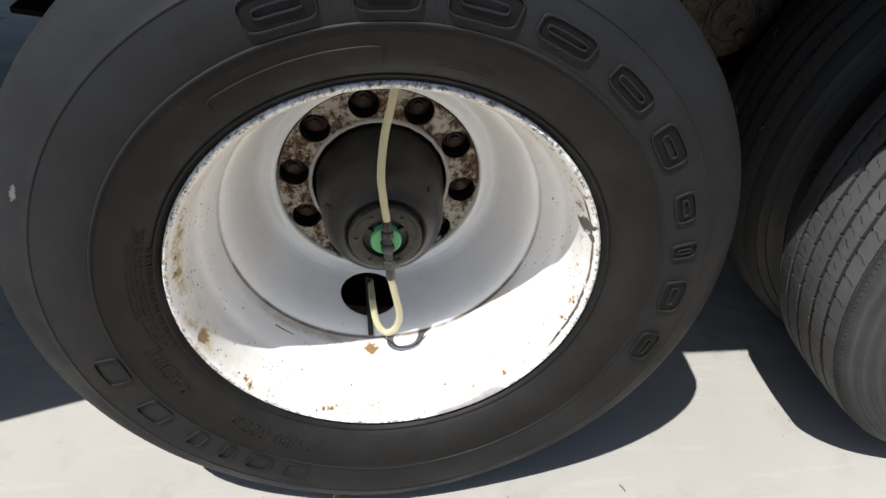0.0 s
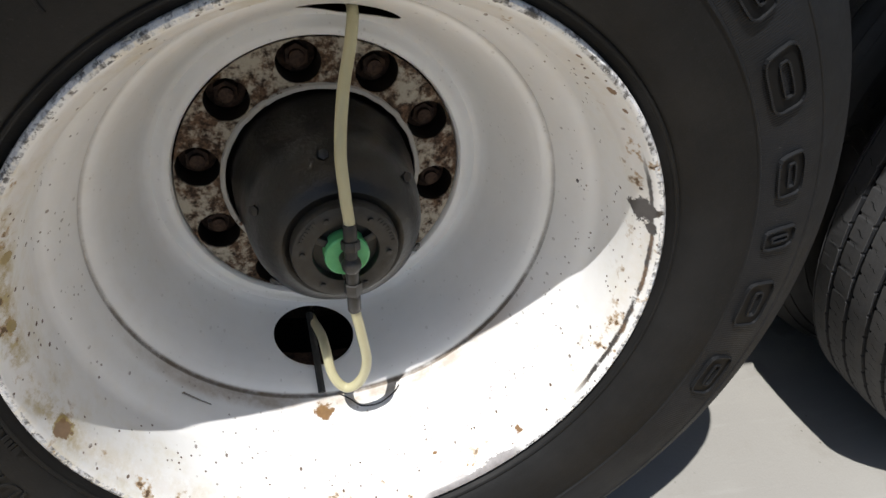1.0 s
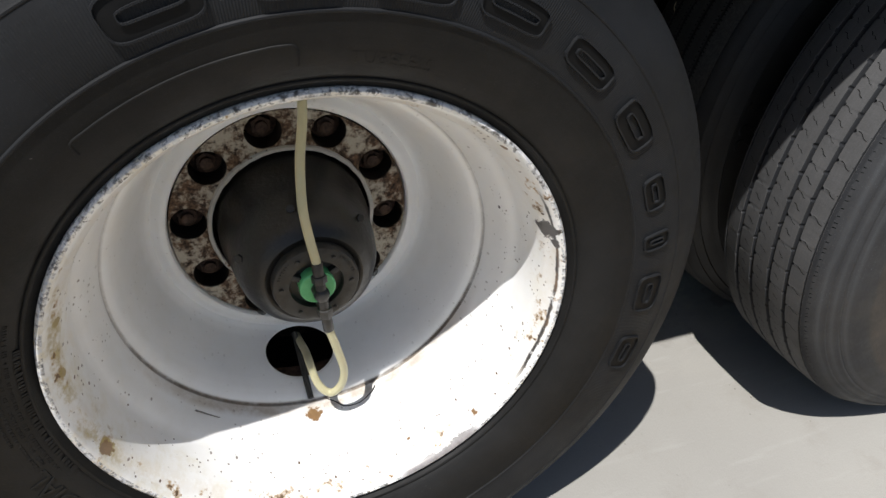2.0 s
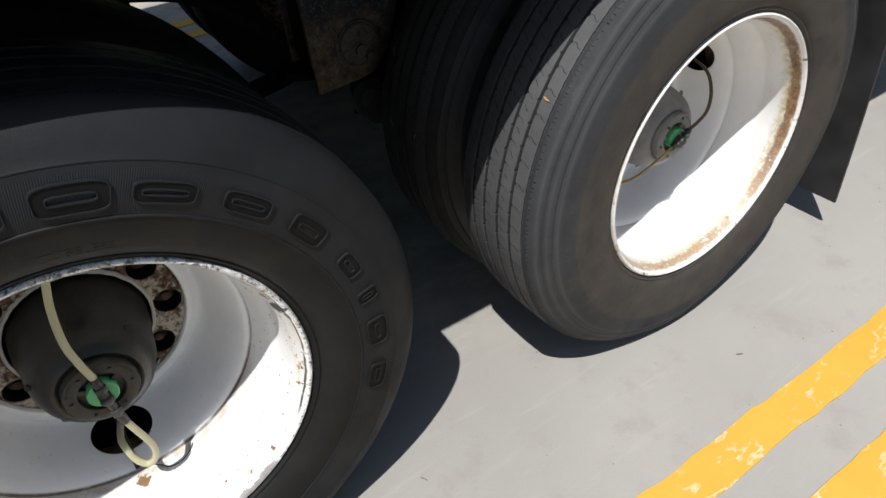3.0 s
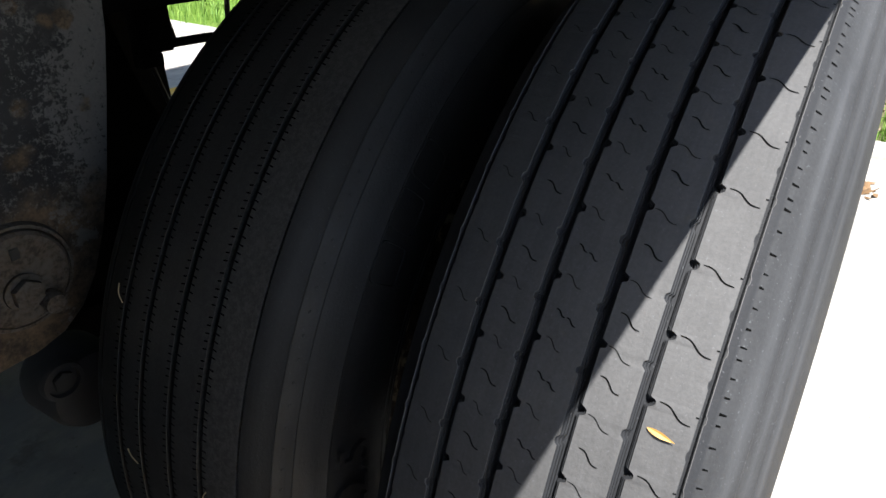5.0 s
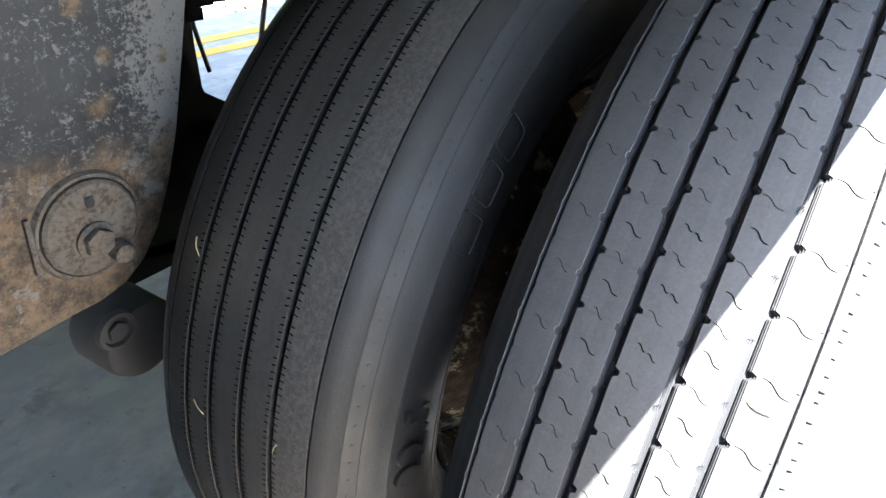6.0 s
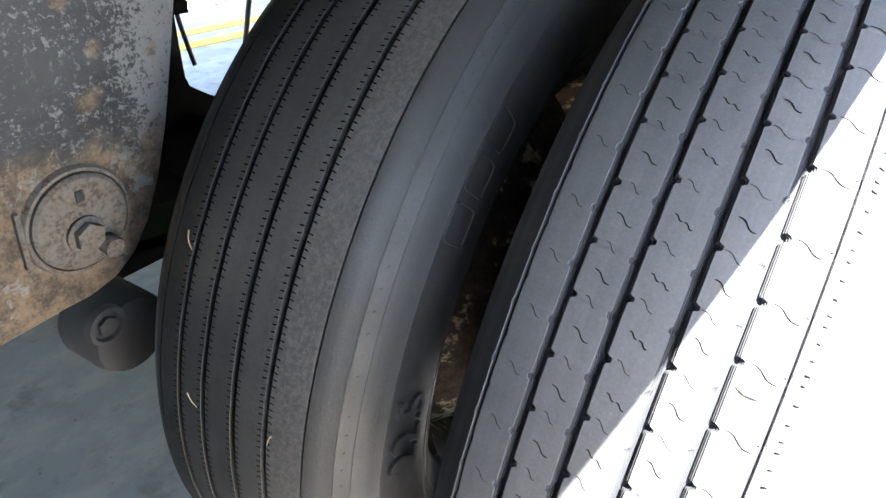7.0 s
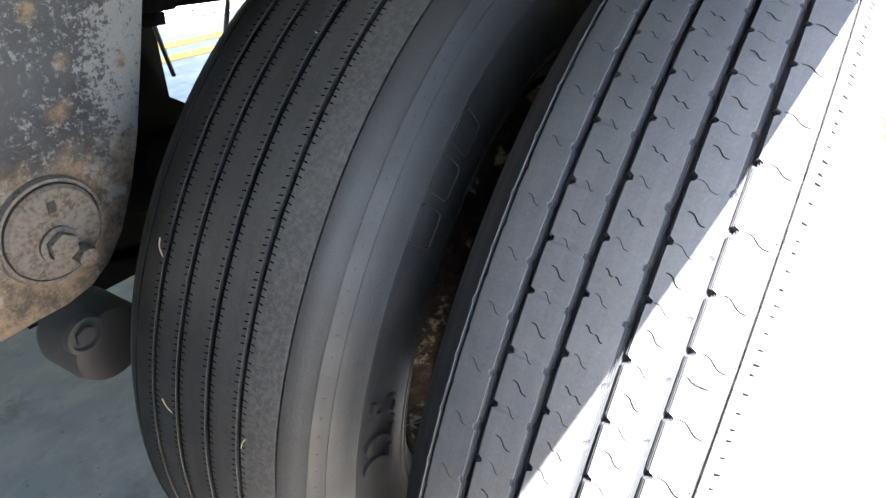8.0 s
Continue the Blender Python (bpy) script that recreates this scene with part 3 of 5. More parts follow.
def tube(points, radius, segments=10, steps=10, bm=None, taper=1.0):
    bm = bm or bmesh.new()
    line = spline(points, steps)
    rings, up = [], Vector((0.13, 0.31, 0.94))
    for i, p in enumerate(line):
        way = (line[min(i + 1, len(line) - 1)] - line[max(i - 1, 0)]).normalized()
        side = way.cross(up).normalized()
        up = side.cross(way)
        rr = radius * (1 + (taper - 1) * i / (len(line) - 1))
        rings.append([bm.verts.new(p + rr * (math.cos(2 * math.pi * k / segments) * side + math.sin(2 * math.pi * k / segments) * up)) for k in range(segments)])
    for a, b in zip(rings, rings[1:]):
        for k in range(segments):
            j = (k + 1) % segments
            bm.faces.new((a[k], a[j], b[j], b[k]))
    bm.faces.new(rings[0][::-1])
    bm.faces.new(rings[-1])
    return bm


def plate(outline, y0, y1, bevel=0.0, axis="y"):
    """A flat plate with that outline (x, z), from y0 to y1."""
    bm = bmesh.new()
    a = [bm.verts.new((x, y0, z)) for x, z in outline]
    b = [bm.verts.new((x, y1, z)) for x, z in outline]
    bm.faces.new(a)
    bm.faces.new(b[::-1])
    n = len(a)
    for k in range(n):
        bm.faces.new((a[k], b[k], b[(k + 1) % n], a[(k + 1) % n]))
    if bevel:
        bmesh.ops.bevel(bm, geom=list(bm.edges), offset=bevel, segments=2, affect="EDGES", profile=0.5)
    return bm


def empty(name, label, category, group="", kind=""):
    return tagged(new(name), label=label, category=category, group=group, kind=kind)


# ================= tyres =================
SIDEWALL = [(0.294, 0.096), (0.299, 0.1065), (0.306, 0.113), (0.316, 0.121), (0.330, 0.129), (0.346, 0.135), (0.362, 0.139), (0.378, 0.1412), (0.394, 0.142),
            (0.410, 0.1412), (0.424, 0.1390), (0.438, 0.1353), (0.450, 0.1310), (0.462, 0.1255), (0.473, 0.1190), (0.483, 0.1120), (0.4910, 0.1040), (0.4962, 0.0965), (0.4985, 0.0915)]


def tread_radius(u, crown):
    return crown - 0.0038 * (u / 0.088) ** 2


def even_pitch(p, pitches=70):
    return 2 * math.pi * p / pitches


# the rear tyre's tread blocks differ in length: where the first nine pockets of its outermost groove stand, in degrees
POCKETS = [117.19, 122.21, 127.38, 132.12, 137.97, 143.00, 147.52, 152.68, 157.38]


def uneven_pitch(p, pitches=70):
    p = p % pitches
    n = len(POCKETS) - 1
    if p >= n:
        return radians(POCKETS[-1] + (360 - POCKETS[-1] + POCKETS[0]) * (p - n) / (pitches - n))
    k = int(p)
    return radians(POCKETS[k] + (POCKETS[k + 1] - POCKETS[k]) * (p - k))


def tyre(name, parent, mat, centre, crown, grooves, ridges, pitches, notch, columns, label, shoulder_notch=0.0, ground=-0.4995, pitch=even_pitch, wide=1.0, inboard=1.0, stepped=False, bead=0.0):
    """A tyre round the y axis. centre: y of its middle; grooves: (u, half width, depth, place of the outer pockets, of the inner ones), u being the way out
    from the middle; ridges: radii of the raised rings on the sidewalls; notch: how far the pockets of the groove walls reach."""
    side = []
    for r, u in SIDEWALL:
        u *= 1 + (wide - 1) * min(1.0, max(0.0, (r - 0.30) / 0.08))
        u += bead * min(1.0, max(0.0, 1 - (r - 0.299) / 0.060))
        side.append((r if r < 0.32 else 0.32 + (r - 0.32) * (crown - 0.32) / 0.183, u))
    rows = []  # radius, u, reach of the pocket, its place, how many a pitch
    fine = []
    for (r0, u0), (r1, u1) in zip(side, side[1:]):
        fine.append((r0, u0))
        for ridge, lift in ridges:
            if r0 < ridge <= r1:
                t = (ridge - r0) / (r1 - r0)
                uu = u0 + (u1 - u0) * t
                fine += [(ridge - 0.0022, uu), (ridge - 0.0008, uu + lift), (ridge + 0.0008, uu + lift), (ridge + 0.0022, uu)]
    fine.append(side[-1])
    for i, (r, u) in enumerate(fine):
        rows.append((r, u, shoulder_notch if len(fine) - 3 <= i < len(fine) - 1 else 0.0, 0.0, 3))
    # the way down a groove wall: share of the half width, share of the depth
    steps = [(1.0, 0.06), (0.88, 0.26), (0.66, 0.28), (0.56, 0.56), (0.36, 0.58), (0.28, 1.0)] if stepped else [(1.0, 0.06), (0.90, 1.0)]
    for u, half, depth, *places in grooves:
        place_out, place_in = places or (0.0, 0.5)
        r = tread_radius(u, crown)
        n_out, n_in = (notch, -0.62 * notch) if half > 0.0015 else (notch * 0.25, -notch * 0.25)
        k = 0.0012 if half > 0.002 else 0.0007
        rows += [(tread_radius(u + half + k, crown), u + half + k, n_out, place_out, 1), (r, u + half + 0.0003, n_out, place_out, 1)]
        rows += [(r - depth * d, u + half * w, n_out * (1 - 0.2 * d), place_out, 1) for w, d in steps]
        rows += [(r - depth * d, u - half * w, n_in * (1 - 0.5 * d), place_in, 1) for w, d in reversed(steps)]
        rows += [(r, u - half - 0.0003, n_in, place_in, 1), (tread_radius(u - half - k, crown), u - half - k, n_in, place_in, 1)]
    for r, u in reversed(fine):
        if u > -grooves[-1][0] + grooves[-1][1] + 0.0012:
            rows.append((r, -u, 0.0, 0.0, 1))
    per = columns // pitches
    total = per * pitches
    verts, faces = [], []
    for c in range(total):
        a = pitch(c / per, pitches)
        ca, sa = math.cos(a), math.sin(a)
        place = (c % per) / per
        for r, u, n, phase, often in rows:
            if n:
                off = abs((place * often - phase + 0.5) % 1.0 - 0.5)
                long = 0.072 if often == 1 else 0.22
                u += n * min(1.0, max(0.0, (long - off) / (0.45 * long)))
            x, z = r * ca, r * sa
            y = centre - (u if u > 0 else u * inboard)
            if z < ground:  # the flat of the contact patch
                z = ground
            low = max(0.0, (-z - 0.30) / 0.2)  # the bulge over it
            if low > 0 and abs(u) > 0.10:
                y -= math.copysign(0.010 * low * max(0.0, -sa) ** 12, u)
            verts.append((x, y, z))
    n = len(rows)
    for c in range(total):
        d = (c + 1) % total
        for k in range(n - 1):
            faces.append((c * n + k, c * n + k + 1, d * n + k + 1, d * n + k))
    ob = raw(name, verts, faces, mat, parent, label)
    ob.data.set_sharp_from_angle(angle=radians(40))
    return ob


def sipes(name, parent, centre, crown, lines, pitches, width, pitch=even_pitch):
    """Thin S-shaped slits across the ribs, joined: lines of (u from, u to, place, sway)."""
    verts, faces = [], []
    for p in range(pitches):
        for u0, u1, place, sway in lines:
            n = 15 if abs(u1 - u0) > 0.006 else 5
            for k in range(n):
                t = k / (n - 1)
                u = u0 + (u1 - u0) * (t - 0.10 * math.sin(2 * math.pi * t))
                a = pitch(p + place, pitches) + sway / crown * (1 / (1 + math.exp(-17 * (t - 0.5))) - 0.5)
                half = width * (0.45 + 0.55 * math.sin(math.pi * t))
                r = tread_radius(u, crown) + 0.00035
                # half the width of the slit, square to its run
                slope = sway * 17 / 4 * math.exp(-((t - 0.5) / 0.12) ** 2) / (u1 - u0)
                lean = math.hypot(1.0, slope)
                for w in (-half, half):
                    b = a + w / lean / crown
                    v = u - w * slope / lean
                    verts.append((r * math.cos(b), centre - v, r * math.sin(b)))
                if k:
                    m = len(verts)
                    faces.append((m - 4, m - 3, m - 1, m - 2))
    ob = raw(name, verts, faces, SLIT, parent, "narrow dark slits across the tread ribs", smooth=False)
    return tagged(ob, kind="stuff")


def sidewall_height(r, crown):
    pts = [(rr if rr < 0.32 else 0.32 + (rr - 0.32) * (crown - 0.32) / 0.183, u) for rr, u in SIDEWALL]
    for (r0, u0), (r1, u1) in zip(pts, pts[1:]):
        if r0 <= r <= r1:
            return u0 + (u1 - u0) * (r - r0) / (r1 - r0)
    return pts[-1][1]


def raised_block(bm, centre, crown, angle, radius, width, height, line=0.0032, lift=0.0026, corner=0.35, filled=False):
    """A raised rounded frame on the outer sidewall, following its curve."""
    outer, inner = [], []
    n = 8 if width < 0.008 else 40
    for k in range(n):
        t = 2 * math.pi * k / n
        cx, sx = math.cos(t), math.sin(t)
        e = 2 / (2 + 6 * (1 - corner))
        px, py = math.copysign(abs(cx) ** e, cx), math.copysign(abs(sx) ** e, sx)
        outer.append((px * width / 2, py * height / 2))
        inner.append((px * (width / 2 - line), py * (height / 2 - line)))

    def at(p, up):
        r = radius + p[1]
        a = angle - p[0] / radius
        return bm.verts.new((r * math.cos(a), centre - sidewall_height(r, crown) - up, r * math.sin(a)))

    o0, o1 = [at(p, -0.001) for p in outer], [at((p[0] * 0.985, p[1] * 0.985), lift) for p in outer]
    i0, i1 = [at(p, -0.001) for p in inner], [at((p[0] * 1.02, p[1] * 1.02), lift) for p in inner]
    for k in range(n):
        j = (k + 1) % n
        bm.faces.new((o0[k], o0[j], o1[j], o1[k]))
        if filled:
            continue
        bm.faces.new((o1[k], o1[j], i1[j], i1[k]))
        bm.faces.new((i1[k], i1[j], i0[j], i0[k]))
    if filled:
        bm.faces.new(o1)
    return bm


def curved_text(name, words, parent, mat, centre, crown, angle, radius, size, inward=False, lift=0.0016, label="", side=1):
    """Raised writing bent along the sidewall; angle: where its middle stands; inward: feet towards the rim's outside."""
    curve = bpy.data.curves.new(name, "FONT")
    curve.body, curve.size, curve.extrude, curve.align_x, curve.align_y = words, size, lift, "CENTER", "CENTER"
    curve.resolution_u = 3
    holder = bpy.data.objects.new(name, curve)
    scene.collection.objects.link(holder)
    bpy.context.view_layer.update()
    data = bpy.data.meshes.new_from_object(holder.evaluated_get(bpy.context.evaluated_depsgraph_get()))
    bpy.data.objects.remove(holder)
    flip = -1 if inward else 1
    for v in data.vertices:
        x, y, z = v.co
        r = radius + y * flip
        a = angle - flip * x / radius * side
        v.co = (r * math.cos(a), centre - side * (sidewall_height(min(r, crown * 0.98), crown) + z), r * math.sin(a))
    data.materials.clear()
    data.materials.append(mat)
    data.name = name
    ob = new(name, data)
    ob.parent = parent
    return tagged(ob, label=label)


# ================= wheels =================
RIM_PROFILE = [(0.2970, 0.0100), (0.2992, 0.0045), (0.2985, -0.0010), (0.2955, -0.0032), (0.2920, -0.0022), (0.2893, 0.0030), (0.2868, 0.0110), (0.2820, 0.0190), (0.2785, 0.0280),
               (0.2765, 0.0500), (0.2748, 0.0800), (0.2735, 0.0880), (0.2690, 0.0940), (0.2640, 0.1020), (0.2595, 0.1160), (0.2545, 0.1310), (0.2515, 0.1400), (0.2500, 0.1500), (0.2497, 0.1600),
               (0.2560, 0.1600), (0.2600, 0.1450), (0.2700, 0.1080), (0.2800, 0.0920), (0.2835, 0.0500), (0.2860, 0.0250), (0.2935, 0.0180)]
DISC_PROFILE = [(0.2560, 0.1500), (0.2500, 0.1520), (0.2455, 0.1535), (0.2400, 0.1590), (0.2350, 0.1680), (0.2290, 0.1830), (0.2220, 0.2050), (0.2140, 0.2310), (0.2060, 0.2560), (0.2000, 0.2680), (0.1945, 0.2730),
                (0.1890, 0.2715), (0.1845, 0.2680), (0.1800, 0.2670), (0.1750, 0.2680), (0.1730, 0.2710), (0.1722, 0.2760), (0.1720, 0.2800)]


def disc_mesh(hole_angles, half_wide=0.053, half_high=0.046, hole_s=0.50):
    """The dished disc with its hand holes; their edges are turned inwards."""
    line = []
    for (r0, y0), (r1, y1) in zip(DISC_PROFILE, DISC_PROFILE[1:]):
        n = max(1, round(math.hypot(r1 - r0, y1 - y0) / 0.004))
        line += [(r0 + (r1 - r0) * k / n, y0 + (y1 - y0) * k / n) for k in range(n)]
    line.append(DISC_PROFILE[-1])
    way = [0.0]
    for a, b in zip(line, line[1:]):
        way.append(way[-1] + math.hypot(a[0] - b[0], a[1] - b[1]))
    seg = 300
    bm = bmesh.new()
    where = {}
    grid = []
    for w, (r, y) in zip(way, line):
        ring = []
        for k in range(seg):
            a = 2 * math.pi * k / seg
            v = bm.verts.new((r * math.cos(a), y, r * math.sin(a)))
            where[v] = (w, a, r)
            ring.append(v)
        grid.append(ring)
    for a, b in zip(grid, grid[1:]):
        for k in range(seg):
            j = (k + 1) % seg
            bm.faces.new((a[k], a[j], b[j], b[k]))

    hole_at = 0.0

    def inside(w, a, r, hole):
        d = (a - hole + math.pi) % (2 * math.pi) - math.pi
        return (d * 0.2155 / half_wide), ((w - hole_at) / half_high)

    for hole, hole_r in hole_angles:
        hole_at = next(w for w, (r, y) in zip(way, line) if r < hole_r)
        gone = []
        for f in bm.faces:
            e = [inside(*where[v], hole) for v in f.verts]
            if math.hypot(sum(p[0] for p in e) / 4, sum(p[1] for p in e) / 4) < 1:
                gone.append(f)
        bmesh.ops.delete(bm, geom=gone, context="FACES")
        rim_edges = [e for e in bm.edges if e.is_boundary and all(v in where and math.hypot(*inside(*where[v], hole)) < 1.4 for v in e.verts)]
        for v in {v for e in rim_edges for v in e.verts}:
            p = inside(*where[v], hole)
            q = math.hypot(*p)
            w = hole_at + p[1] / q * half_high
            a = hole + p[0] / q * half_wide / 0.2155
            for (w0, (r0, y0)), (w1, (r1, y1)) in zip(zip(way, line), list(zip(way, line))[1:]):
                if w0 <= w <= w1:
                    t = (w - w0) / (w1 - w0)
                    r, y = r0 + (r1 - r0) * t, y0 + (y1 - y0) * t
                    break
            v.co = (r * math.cos(a), y, r * math.sin(a))
        made = bmesh.ops.extrude_edge_only(bm, edges=rim_edges)
        for g in made["geom"]:
            if isinstance(g, bmesh.types.BMVert):
                g.co += Vector((0, 0.0015, 0)) + 0.0005 * Vector((g.co.x, 0, g.co.z)).normalized()
                where[g] = (9, 0, 0)
    # the thickness at the pilot bore
    made = bmesh.ops.extrude_edge_only(bm, edges=[e for e in bm.edges if e.is_boundary and all(math.hypot(v.co.x, v.co.z) < 0.1723 for v in e.verts)])
    for g in made["geom"]:
        if isinstance(g, bmesh.types.BMVert):
            g.co.y += 0.012
    return bm


def clamp_ring(face, holes=10, start=0.0, hole_r=0.0252, pcd=0.1445, inner=0.1175, outer=0.1705, depth=0.040):
    """A flat ring with a deep round socket at every stud."""
    bm = bmesh.new()
    per = 48
    seg = holes * per

    def polar(a, r, y):
        return bm.verts.new((r * math.cos(a), y, r * math.sin(a)))

    for h in range(holes):
        mid = start + 2 * math.pi * h / holes
        span = 2 * math.pi / holes
        border, rim, low = [], [], []
        n = 8
        outline = [(-0.5 + k / n, outer) for k in range(n)] + [(0.5, outer + (inner - outer) * k / n) for k in range(n)] + [(0.5 - k / n, inner) for k in range(n)] + [(-0.5, inner + (outer - inner) * k / n) for k in range(n)]
        c = Vector((pcd * math.cos(mid), 0, pcd * math.sin(mid)))
        for f, r in outline:
            a = mid + f * span
            p = Vector((r * math.cos(a), 0, r * math.sin(a)))
            d = (p - c).normalized()
            border.append(bm.verts.new((p.x, face + 0.0006 * math.sin(37 * a + 90 * r), p.z)))
            q = c + d * hole_r
            rim.append(bm.verts.new((q.x, face + 0.0012, q.z)))
            low.append(bm.verts.new((q.x, face + depth, q.z)))
        m = len(border)
        for k in range(m):
            j = (k + 1) % m
            bm.faces.new((border[k], border[j], rim[j], rim[k]))
            bm.faces.new((rim[k], rim[j], low[j], low[k]))
    bmesh.ops.remove_doubles(bm, verts=bm.verts, dist=0.00005)
    # walls of the ring
    for r0 in (inner, outer):
        edges = [e for e in bm.edges if e.is_boundary and all(abs(math.hypot(v.co.x, v.co.z) - r0) < 0.0012 and v.co.y < face + 0.003 for v in e.verts)]
        made = bmesh.ops.extrude_edge_only(bm, edges=edges)
        for g in made["geom"]:
            if isinstance(g, bmesh.types.BMVert):
                g.co.y = face + 0.014
    return bm


def hex_bolt(bm, at, radius, height, washer=0.0, way=(0, -1, 0), segments=6):
    at, way = Vector(at), Vector(way).normalized()
    if washer:
        cylinder(at, at + way * height * 0.3, washer, 20, 0.0004, bm)
    cylinder(at + way * height * 0.3, at + way * height, radius, segments, height * 0.12, bm)
    return bm


def wheel_hub(wheel, body_mat, cap_mat, phase):
    hub = part("hub", lathe([(0.006, 0.1300), (0.050, 0.1290), (0.0565, 0.1215), (0.0640, 0.1195), (0.0745, 0.1245), (0.0850, 0.1380), (0.0925, 0.1560), (0.0968, 0.1780), (0.0990, 0.1980), (0.1010, 0.2300),
                             (0.1060, 0.2400), (0.1085, 0.2900), (0.1170, 0.2950), (0.1170, 0.3400), (0.006, 0.3400)], 96, closed=True), body_mat, wheel, "oil-darkened cast hub standing out of the disc")
    for k in range(6):
        a = phase + 2 * math.pi * k / 6
        d = Vector((math.cos(a), 0, math.sin(a)))
        bm = hex_bolt(bmesh.new(), d * 0.0905 + Vector((0, 0.154, 0)), 0.0060, 0.006, 0.0, tuple(d * 0.6 + Vector((0, -0.8, 0))))
        part("bolt", bm, body_mat, wheel)
    cap = part("hub_cap", lathe([(0.0340, 0.1090), (0.0350, 0.1068), (0.0390, 0.1062), (0.0500, 0.1062), (0.0545, 0.1075), (0.0560, 0.1110), (0.0560, 0.1230), (0.0340, 0.1230)], 80), cap_mat, wheel, "round metal hub cap ring with raised marks")
    part("cap_recess", lathe([(0.001, 0.1165), (0.0345, 0.1165), (0.0345, 0.1240), (0.001, 0.1240)], 48), CAP_DARK, wheel)
    for k in range(3):
        a = phase + 0.9 + 2 * math.pi * k / 3
        bm = box(0.018, 0.036, 0.108, 0.117, -0.004, 0.004, 0.0012)
        bmesh.ops.rotate(bm, verts=bm.verts, cent=(0, 0, 0), matrix=Matrix.Rotation(-a, 3, "Y"))
        part("cap_spoke", bm, cap_mat, wheel)
    for k in range(6):
        a = phase + 0.3 + 2 * math.pi * k / 6
        c = Vector((0.045 * math.cos(a), 0.1062, 0.045 * math.sin(a)))
        part("screw", hex_bolt(bmesh.new(), c, 0.0030, 0.0028, 0.0, segments=12), FITTING, wheel)
    bm = bmesh.new()
    for a0, count in ((0.25, 8), (2.3, 7)):
        for k in range(count):
            a = a0 + k * 0.085
            piece = box(0.0478, 0.0515, 0.1054, 0.1066, -0.0011, 0.0011)
            bmesh.ops.rotate(piece, verts=piece.verts, cent=(0, 0, 0), matrix=Matrix.Rotation(-a, 3, "Y"))
            tmp = bpy.data.meshes.new("tmp")
            piece.to_mesh(tmp)
            piece.free()
            bm.from_mesh(tmp)
            bpy.data.meshes.remove(tmp)
    tagged(part("fine_print", bm, cap_mat, wheel), kind="stuff")
    part("cap_disc", lathe([(0.0005, 0.0995), (0.0215, 0.0995), (0.0232, 0.1010), (0.0232, 0.1170), (0.0005, 0.1170)], 40), GREEN, wheel, "bright green plastic centre disc")
    return hub


def tee_fitting(wheel, lower, upper):
    """The swivel tee before the cap, with a threaded socket towards each hose."""
    centre = Vector((0.002, 0.088, -0.002))
    bm = cylinder((0.0, 0.101, 0), tuple(centre), 0.0095, 16, 0.001)
    bmesh.ops.create_uvsphere(bm, u_segments=14, v_segments=8, radius=0.0105, matrix=Matrix.Translation(centre))
    for target in (lower, upper):
        way = (Vector(target) - centre).normalized()
        span = (Vector(target) - centre).length
        cylinder(centre, centre + way * span * 0.45, 0.0068, 14, 0.0006, bm)
        cylinder(centre + way * span * 0.38, centre + way * span * 0.62, 0.0098, 6, 0.0008, bm)
        cylinder(centre + way * span * 0.62, centre + way * span * 1.02, 0.0072, 14, 0.0006, bm)
    return part("tee_fitting", bm, FITTING, wheel, "black swivel fitting of the tyre inflation line")


def outer_wheel(name_at, paint, ring_mat, hub_mat, cap_mat, holes, stud_start, label, parent):
    """The outer wheel of a pair: painted rim, dished disc, clamp ring, nuts and hub."""
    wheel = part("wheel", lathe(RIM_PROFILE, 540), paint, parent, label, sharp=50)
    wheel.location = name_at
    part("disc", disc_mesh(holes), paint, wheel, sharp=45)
    part("barrel_back", lathe([(0.2496, 0.1605), (0.2480, 0.2300), (0.2560, 0.2300), (0.2562, 0.1605)], 120), NUT_RUST, wheel, "dark rusted back of the wheel barrel")
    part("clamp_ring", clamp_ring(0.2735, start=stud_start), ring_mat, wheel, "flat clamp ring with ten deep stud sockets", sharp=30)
    bm = lathe([(0.1135, 0.2690), (0.1142, 0.2668), (0.1184, 0.2668), (0.1198, 0.2690), (0.1198, 0.2725), (0.1135, 0.2725)], 120)
    for v in bm.verts:  # its flaking edge is uneven
        a = math.atan2(v.co.z, v.co.x)
        f = 1 + 0.010 * noise.noise(Vector((9 * math.cos(a), 9 * math.sin(a), 3.0))) + 0.006 * noise.noise(Vector((30 * math.cos(a), 30 * math.sin(a), 1.0)))
        v.co.x, v.co.z = v.co.x * f, v.co.z * f
    part("pilot_ring", bm, PILOT_PAINT if ring_mat is RING_RUST else RING_GREY, wheel, "worn edge ring round the hub bore")
    for k in range(10):
        a = stud_start + 2 * math.pi * k / 10
        c = Vector((0.1445 * math.cos(a), 0.312, 0.1445 * math.sin(a)))
        bm = hex_bolt(bmesh.new(), c, 0.0150, 0.018, 0.0220)
        cylinder(c, c + Vector((0, -0.024, 0)), 0.0090, 14, 0.001, bm)
        part("wheel_nut", bm, NUT_RUST if ring_mat is RING_RUST else RING_GREY, wheel)
    wheel_hub(wheel, hub_mat, cap_mat, stud_start)
    return wheel


